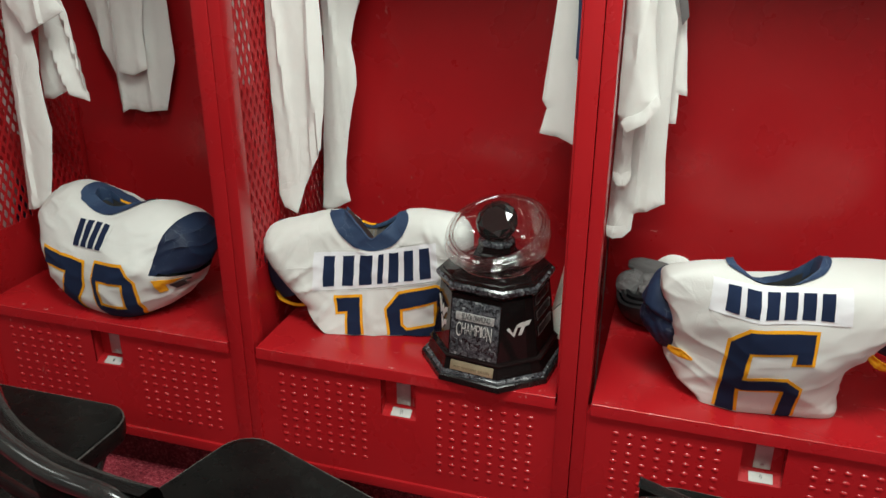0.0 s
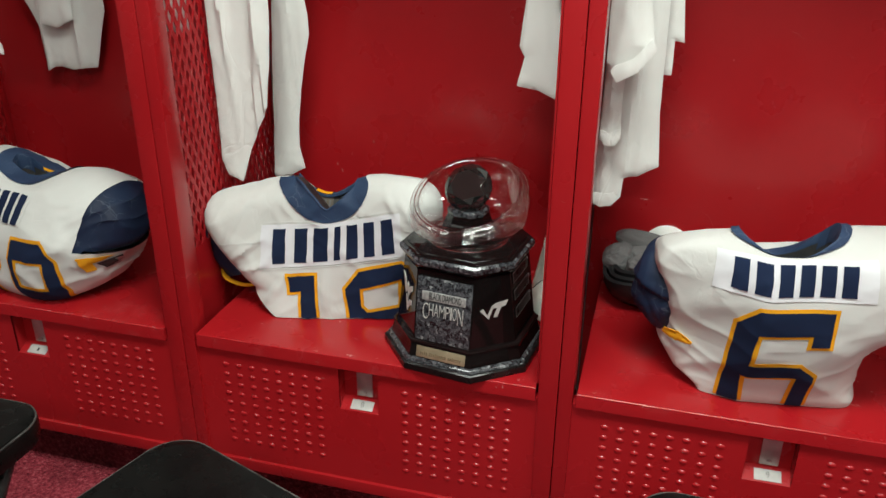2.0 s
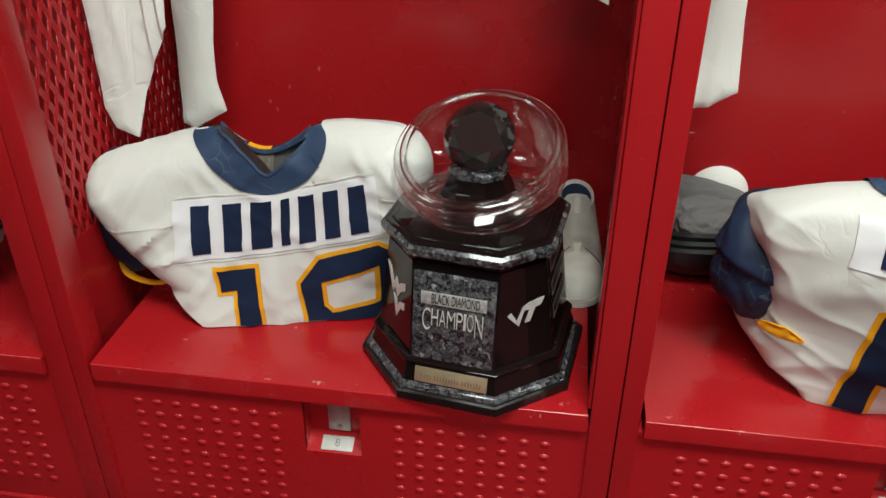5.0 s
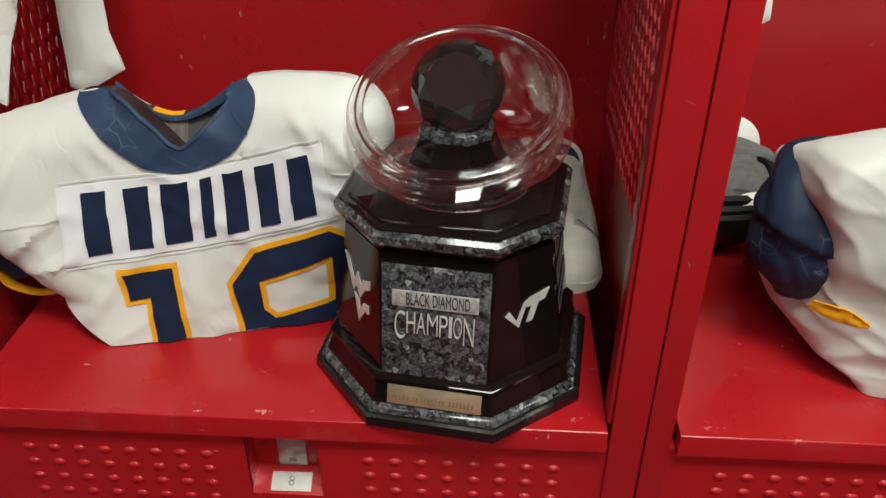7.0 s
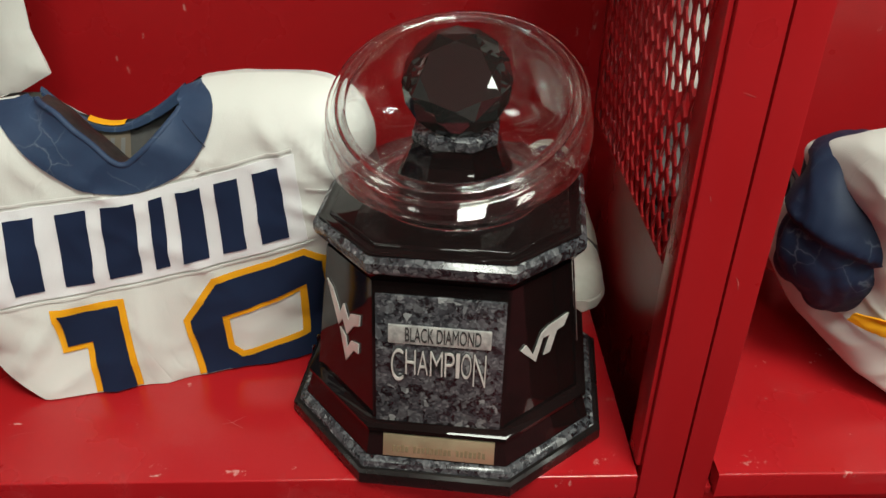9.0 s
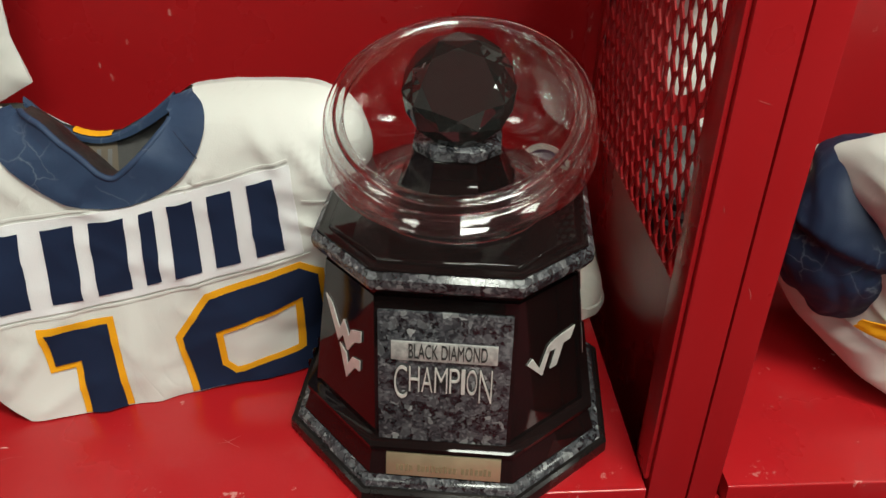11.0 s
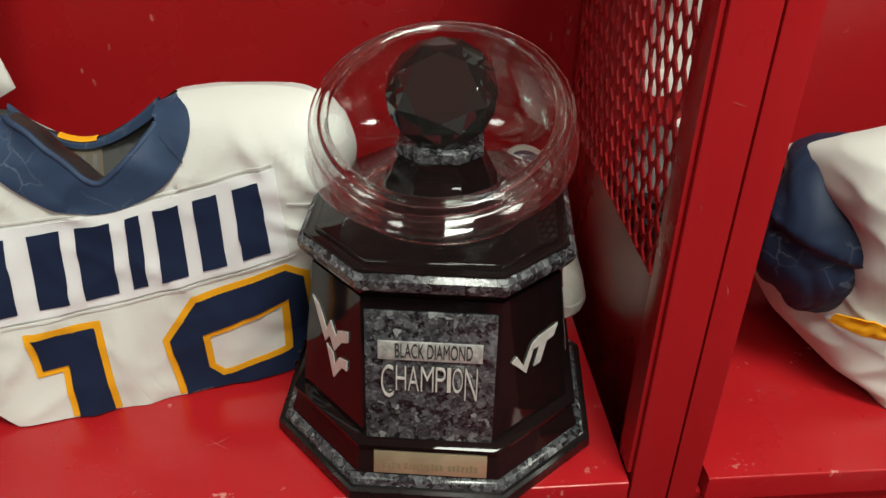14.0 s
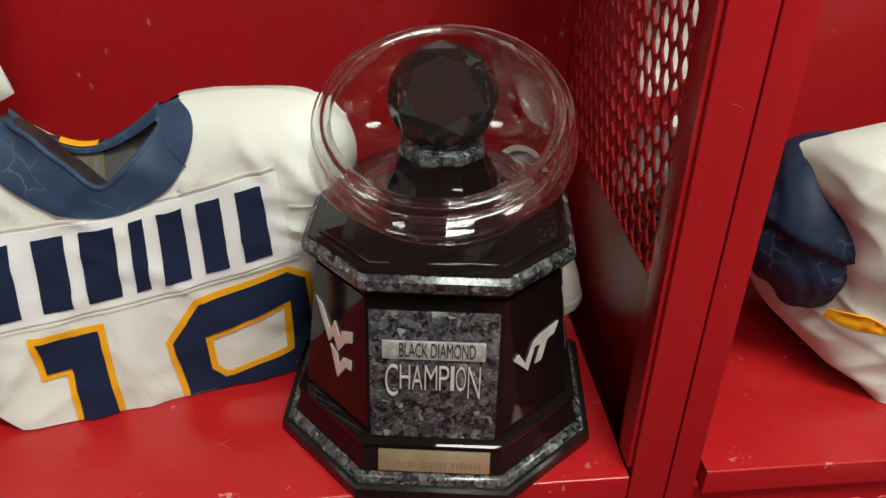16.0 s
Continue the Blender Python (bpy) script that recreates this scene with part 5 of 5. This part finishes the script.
garment("shirt", "white cotton shirt hanging by the post", "shirt", [
    ("body", 0.235, 0.006, 9, [(-0.105, 1.52), (-0.115, 1.35), (-0.119, 1.208), (-0.140, 1.009), (-0.129, 0.992), (-0.142, 0.938), (-0.102, 0.932), (-0.057, 0.912), (-0.066, 1.129), (-0.066, 1.209), (-0.072, 1.35), (-0.085, 1.52)], {"creases": 4, "depth": 0.004}),
    ("navy_lining", 0.215, 0.005, 10, [(-0.084, 1.50), (-0.078, 1.30), (-0.075, 1.207), (-0.074, 1.100), (-0.048, 1.080), (-0.045, 1.207), (-0.048, 1.30), (-0.06, 1.50)], {"material": COLLAR, "creases": 2, "depth": 0.003})])
garment("shirt", "white cotton shirt with turned-up sleeve hanging beside the post", "shirt", [
    ("body", 0.28, 0.010, 11, [(0.05, 1.52), (0.014, 1.32), (0.011, 1.208), (0.014, 0.955), (0.010, 0.728), (0.012, 0.708), (0.044, 0.711), (0.063, 0.729), (0.065, 0.766), (0.091, 0.772), (0.127, 0.792), (0.118, 0.892), (0.116, 0.963), (0.112, 1.172), (0.101, 1.211), (0.098, 1.35), (0.08, 1.52)], {"creases": 6}),
    ("back_sleeve", 0.33, 0.007, 12, [(0.075, 1.50), (0.085, 1.30), (0.090, 1.20), (0.100, 1.05), (0.108, 0.955), (0.130, 0.955), (0.129, 1.018), (0.146, 1.015), (0.128, 1.17), (0.118, 1.25), (0.10, 1.50)], {"creases": 3, "depth": 0.004}),
    ("turned_sleeve", 0.180, 0.012, 13, [(0.055, 1.50), (0.024, 1.32), (0.021, 1.196), (0.019, 1.075), (0.020, 1.001), (0.040, 0.975), (0.071, 0.996), (0.098, 1.028), (0.086, 1.094), (0.074, 1.177), (0.075, 1.32), (0.075, 1.50)], {"creases": 5, "depth": 0.008, "lean": 0.4}),
    ("sleeve", 0.240, 0.006, 18, [(0.028, 1.06), (0.019, 0.96), (0.016, 0.862), (0.024, 0.842), (0.044, 0.840), (0.053, 0.860), (0.050, 0.93), (0.056, 1.06)], {"creases": 4, "depth": 0.005}),
    ("rolled_cuff", 0.2325, 0.0025, 19, [(0.016, 0.868), (0.019, 0.850), (0.030, 0.840), (0.045, 0.841), (0.053, 0.856), (0.051, 0.872), (0.034, 0.866)], {"creases": 3, "depth": 0.003}),
    ("rolled_cuff", 0.270, 0.0025, 20, [(0.010, 0.734), (0.012, 0.712), (0.026, 0.706), (0.046, 0.710), (0.063, 0.728), (0.063, 0.744), (0.038, 0.734)], {"creases": 3, "depth": 0.003}),
    ("cuff", 0.168, 0.0025, 17, [(0.028, 0.990), (0.040, 0.971), (0.073, 0.990), (0.102, 1.028), (0.093, 1.047), (0.066, 1.013), (0.034, 0.998)], {"creases": 2, "depth": 0.002}),
    ("grey_strap", 0.30, 0.004, 14, [(0.100, 1.45), (0.109, 1.209), (0.121, 1.161), (0.132, 1.178), (0.126, 1.21), (0.112, 1.45)], {"material": GREY, "creases": 1, "depth": 0.002})])
garment("shirt", "white practice shirt hanging in the end locker", "shirt", [
    ("body", 0.16, 0.02, 31, [(-1.62, 1.50), (-1.66, 1.20), (-1.65, 0.96), (-1.64, 0.915), (-1.53, 0.915), (-1.527, 1.20), (-1.57, 1.50)], {}),
    ("sleeve", 0.30, 0.02, 32, [(-1.60, 1.50), (-1.62, 1.20), (-1.61, 0.80), (-1.53, 0.79), (-1.527, 1.20), (-1.57, 1.50)], {})])
garment("shirt", "white shirt hanging behind the mesh panel", "shirt", [
    ("body", 0.22, 0.02, 33, [(-0.875, 1.50), (-0.90, 1.20), (-0.90, 1.00), (-0.80, 1.00), (-0.80, 1.20), (-0.845, 1.50)], {}),
    ("sleeve", 0.13, 0.02, 34, [(-0.865, 1.50), (-0.88, 1.20), (-0.87, 1.05), (-0.80, 1.05), (-0.80, 1.20), (-0.845, 1.50)], {})])


# ---------------------------------------------------------------- folding chairs
def rounded(w0, w1, y0, y1, r, n=8):
    """A rounded outline, w0 wide at y0 and w1 at y1."""
    out = []
    for (cx, cy), start in (((w1 / 2 - r, y1 - r), 0), ((-w1 / 2 + r, y1 - r), 90), ((-w0 / 2 + r, y0 + r), 180), ((w0 / 2 - r, y0 + r), 270)):
        for i in range(n + 1):
            a = math.radians(start + 90 * i / n)
            out.append((cx + r * math.cos(a), cy + r * math.sin(a)))
    return out


def folding_chair(m, first=None):
    if first is not None:
        return copy_thing(first, m)
    t = thing("folding_chair", "black steel folding chair with padded vinyl seat", "chair", m, "folding chairs")
    outline = rounded(0.37, 0.40, -0.20, 0.20, 0.062)
    rings = []
    for s, z in ((0.94, 0.398), (0.985, 0.403), (1.0, 0.413), (1.003, 0.436), (0.992, 0.445), (0.975, 0.4485), (0.9, 0.450), (0.5, 0.4485), (0.1, 0.4475)):
        rings.append([Vector((x * s, y * s, z)) for x, y in outline])
    bm = bmesh.new()
    rings_mesh(bm, rings)
    part("seat", bm, CHAIR, t, "black padded vinyl seat with a worn rim")
    bm = tube_along(bmesh.new(), [(x * 0.992, y * 0.992, 0.4445) for x, y in outline + outline[:1]], 0.0019, 8, 1, False)
    part("seat_piping", bm, RIM, t, "worn grey seam round the seat")
    # back: curved panel between the uprights, under a bent top tube
    bm = bmesh.new()
    rows = []
    for z, y in ((0.600, -0.205), (0.66, -0.208), (0.72, -0.212), (0.765, -0.216), (0.777, -0.220), (0.781, -0.228), (0.780, -0.244)):
        row = []
        for i in range(15):
            x = -0.185 + 0.37 * i / 14
            row.append(Vector((x, y - 0.035 * (1 - (x / 0.19) ** 2), z)))
        rows.append(row)
    rings_mesh(bm, rows, False, False, closed=False)
    bmesh.ops.solidify(bm, geom=bm.faces[:], thickness=0.010)
    part("backrest", bm, TUBE, t, "glossy black curved back panel")
    frame_line = [(-0.195, 0.16, 0.0), (-0.195, 0.05, 0.25), (-0.195, -0.09, 0.46), (-0.195, -0.215, 0.66), (-0.190, -0.240, 0.735), (-0.150, -0.262, 0.772), (-0.06, -0.284, 0.778), (0.06, -0.284, 0.778), (0.150, -0.262, 0.772), (0.190, -0.240, 0.735), (0.195, -0.215, 0.66), (0.195, -0.09, 0.46), (0.195, 0.05, 0.25), (0.195, 0.16, 0.0)]
    part("frame", tube_along(bmesh.new(), frame_line, 0.0125, 14, 6), TUBE, t)
    for sx in (-0.175, 0.175):
        part("rear_leg", tube_along(bmesh.new(), [(sx, 0.12, 0.412), (sx, -0.05, 0.20), (sx, -0.21, 0.0)], 0.011, 12, 4), TUBE, t)
        part("seat_bracket", slab(sx - 0.012, sx + 0.012, -0.14, -0.08, 0.40, 0.46, bevel=0.003), TUBE, t)
    part("crossbar", tube_along(bmesh.new(), [(-0.175, -0.165, 0.055), (0.175, -0.165, 0.055)], 0.008, 10, 2), TUBE, t)
    part("crossbar", tube_along(bmesh.new(), [(-0.195, 0.115, 0.10), (0.195, 0.115, 0.10)], 0.008, 10, 2), TUBE, t)
    return t


chair = folding_chair(pose(-0.470, -0.539, 0, 0, 0, -20))
folding_chair(pose(-1.032, -0.490, 0, 0, 0, 1), chair)
folding_chair(pose(0.345, -0.418, 0, 0, 0, -3), chair)


# ---------------------------------------------------------------- loose things on the seats
def shoe(m):
    t = thing("shoe", "scuffed white slip-on shoe lying on the seat", "shoe", m)
    # sole and upper run from the toe (y = 0) to the heel (y = 0.27)
    keys = [(0.002, 0.012, 0.020), (0.012, 0.028, 0.036), (0.035, 0.039, 0.050), (0.07, 0.043, 0.060), (0.11, 0.042, 0.074), (0.15, 0.039, 0.090), (0.19, 0.036, 0.100), (0.23, 0.034, 0.104), (0.258, 0.028, 0.104), (0.268, 0.014, 0.098)]
    rings, sole = [], []
    for y, w, h in glide(keys, 5):
        ring, low = [], []
        for i in range(25):
            a = math.pi * i / 24
            ring.append(Vector((w * spow(math.cos(a), 0.75), y, 0.014 + (h - 0.014) * spow(math.sin(a), 0.8))))
        for i in range(12):
            a = 2 * math.pi * i / 12
            low.append(Vector(((w + 0.003) * spow(math.cos(a), 0.5), y * 1.015 - 0.002, 0.009 + 0.009 * spow(math.sin(a), 0.5))))
        rings.append(ring)
        sole.append(low)
    bm = bmesh.new()
    rings_mesh(bm, rings, True, True, closed=False)
    part("upper", bm, SOLE, t)
    bm = bmesh.new()
    rings_mesh(bm, sole)
    part("sole", bm, SOLE, t)
    bm = bmesh.new()
    top = [[Vector((r * 0.029 * math.cos(q), 0.212 + r * 0.046 * math.sin(q), 0.101 + dz + 0.010 * r * math.sin(q))) for q in [2 * math.pi * i / 28 for i in range(28)]] for r, dz in ((1.08, 0.000), (1.04, 0.008), (0.96, 0.009), (0.88, 0.004))]
    rings_mesh(bm, top, False, False)
    part("collar", bm, SOLE, t, "padded white shoe collar")
    bm = bmesh.new()
    rings_mesh(bm, [[Vector((p.x * k, 0.212 + (p.y - 0.212) * k, p.z + dz)) for p in top[3]] for k, dz in ((1.0, 0.0), (0.8, -0.004), (0.3, -0.006))], False, True)
    part("lining", bm, NAVY, t, "dark navy lining")
    tongue = [[Vector((x * w, y, z + 0.003 * (1 - x * x))) for x in (-1, -0.5, 0, 0.5, 1)] for y, z, w in ((0.10, 0.072, 0.012), (0.13, 0.086, 0.018), (0.16, 0.099, 0.022), (0.185, 0.113, 0.022), (0.196, 0.117, 0.016))]
    bm = bmesh.new()
    rings_mesh(bm, tongue, False, False, closed=False)
    bmesh.ops.solidify(bm, geom=bm.faces[:], thickness=0.004)
    tg = part("tongue", bm, SOLE, t)
    bm = box(bmesh.new(), -0.0055, 0.0055, -0.020, 0.020, 0, 0.001, 0.0003)
    bm.transform(pose(0, 0.172, 0.1095, 27))
    part("tongue_label", bm, TAG, tg)
    for sx in (-1, 1):
        flap = [[Vector((sx * x, y, z)) for x, z in prof] for y, prof in (
            (0.078, ((0.0440, 0.030), (0.0390, 0.049), (0.0280, 0.061), (0.0040, 0.0665))),
            (0.105, ((0.0445, 0.032), (0.0400, 0.056), (0.0300, 0.069), (0.0090, 0.0760))),
            (0.140, ((0.0425, 0.034), (0.0390, 0.064), (0.0320, 0.079), (0.0165, 0.0890))),
            (0.175, ((0.0395, 0.036), (0.0370, 0.072), (0.0325, 0.088), (0.0225, 0.0985))),
            (0.205, ((0.0375, 0.038), (0.0355, 0.078), (0.0325, 0.094), (0.0260, 0.1030))))]
        bm = bmesh.new()
        rings_mesh(bm, flap, False, False, closed=False)
        bmesh.ops.solidify(bm, geom=bm.faces[:], thickness=0.0022)
        bmesh.ops.recalc_face_normals(bm, faces=bm.faces[:])
        part("side_flap", bm, SOLE, t)
        part("seam", tube_along(bmesh.new(), [(sx * 0.042, 0.085, 0.030), (sx * 0.032, 0.075, 0.055), (sx * 0.012, 0.088, 0.069)], 0.0011, 6, 4), GREY, t)
    return t


shoe(pose(-0.058, 0.236, SEAT + 0.0005, 0, 0, 3) @ Matrix.Diagonal((0.98, 0.88, 0.92, 1)))


def pad_shell(rx, ry, h, lift, thick, m):
    """A dished pad: a shell that curves up from its foot to an open rounded rim."""
    rows = []
    for side, back in ((0.0, False), (thick, True)):
        steps = [math.radians(a) for a in (8, 16, 26, 36, 46, 56, 66, 76, 86, 92)]
        for a in reversed(steps) if back else steps:
            k, z = math.sin(a) ** 0.85, lift + side + (h - side * 0.6) * (1 - math.cos(a))
            ring = []
            for i in range(72):
                q = 2 * math.pi * i / 72
                wave = 0.05 * h * math.sin(3 * q + 0.6) * k ** 3
                ring.append(Vector(((rx - side) * k * spow(math.cos(q), 0.85), (ry - side) * k * spow(math.sin(q), 0.85), z + wave)))
            rows.append(ring)
    bm = bmesh.new()
    rings_mesh(bm, rows)
    bm.transform(m)
    return bm


def crumpled(rx, ry, h, m, seed, rough, low=-0.35, n=150, layers=56):
    """A wad of cloth: a low dome pressed into sharp folds that run over one another."""
    rings = []
    for k in range(layers):
        e = low + (math.pi / 2 * 0.985 - low) * k / (layers - 1)
        ring = []
        for i in range(n):
            q = 2 * math.pi * i / n
            u = Vector((math.cos(q) * math.cos(e), math.sin(q) * math.cos(e), math.sin(e)))
            bend = Vector((noise.noise(u * 2.1 + Vector((seed, 0, 0))), noise.noise(u * 2.1 + Vector((0, seed, 0))), 0)) * 0.6
            w = u + bend
            big = 1 - 2.2 * abs(noise.noise(w * 1.1 + Vector((0, 0, seed))))
            mid = 1 - 2.4 * abs(noise.noise(Vector((w.x * 1.3 + w.z * 1.8, w.y * 1.9, w.z * 2.0 + seed))))
            k2 = rough * (big + 0.8 * max(mid, 0.0) ** 2)
            ring.append(Vector((u.x * rx, u.y * ry, u.z * h)) + u * k2)
        rings.append(ring)
    bm = bmesh.new()
    rings_mesh(bm, rings)
    for _ in range(3):
        bmesh.ops.smooth_vert(bm, verts=bm.verts[:], factor=0.5, use_axis_x=True, use_axis_y=True, use_axis_z=True)
    bm.transform(m)
    return bm


t = thing("knee_pads", "nested curved black pads lying on the seat", "pads")
for rx, ry, h, lift in ((0.098, 0.072, 0.086, 0.004), (0.087, 0.062, 0.082, 0.015), (0.076, 0.052, 0.080, 0.026)):
    part("pad", pad_shell(rx, ry, h, lift, 0.007, pose(0.140, 0.392, SEAT, 13, -4, 6)), BLACK_SHELL, t)
t = thing("towel", "white towel tucked between the black pads", "towel")
part("fold", crumpled(0.034, 0.018, 0.024, pose(0.172, 0.338, SEAT + 0.078, 10, 8, 0), 4.0, 0.003), SHIRT, t)
t = thing("shirt", "crumpled grey cotton shirt heaped on the pads", "shirt")
part("body", crumpled(0.078, 0.054, 0.034, pose(0.130, 0.402, SEAT + 0.088, 8, -4, 0), 6.0, 0.006), GREY, t)
part("front_fold", crumpled(0.056, 0.030, 0.034, pose(0.144, 0.356, SEAT + 0.094, 26, 6, 12), 2.5, 0.003), GREY, t)
part("sleeve", crumpled(0.034, 0.028, 0.032, pose(0.070, 0.384, SEAT + 0.098, 10, -12, 30), 1.7, 0.003), GREY, t)
roll = [(0.058, 0.408, SEAT + 0.138, 0.008, 0.010), (0.076, 0.410, SEAT + 0.137, 0.020, 0.015), (0.110, 0.412, SEAT + 0.128, 0.026, 0.014), (0.155, 0.412, SEAT + 0.121, 0.025, 0.012), (0.202, 0.408, SEAT + 0.114, 0.016, 0.010), (0.216, 0.406, SEAT + 0.110, 0.006, 0.005)]
part("rolled_fold", loft_path(bmesh.new(), roll, 10, 64, (True, True), 3.3, 0.14), GREY, t)
t = thing("cap", "white cap leaning against the locker back", "cap")
bm = lathe(bmesh.new(), [(0.0, 0.020), (0.028, 0.018), (0.044, 0.011), (0.051, 0.0), (0.048, -0.004), (0.0, -0.004)], 40)
bm.transform(pose(0.165, 0.468, 0.549, 90, 0, 0))
part("crown", bm, SHIRT, t)
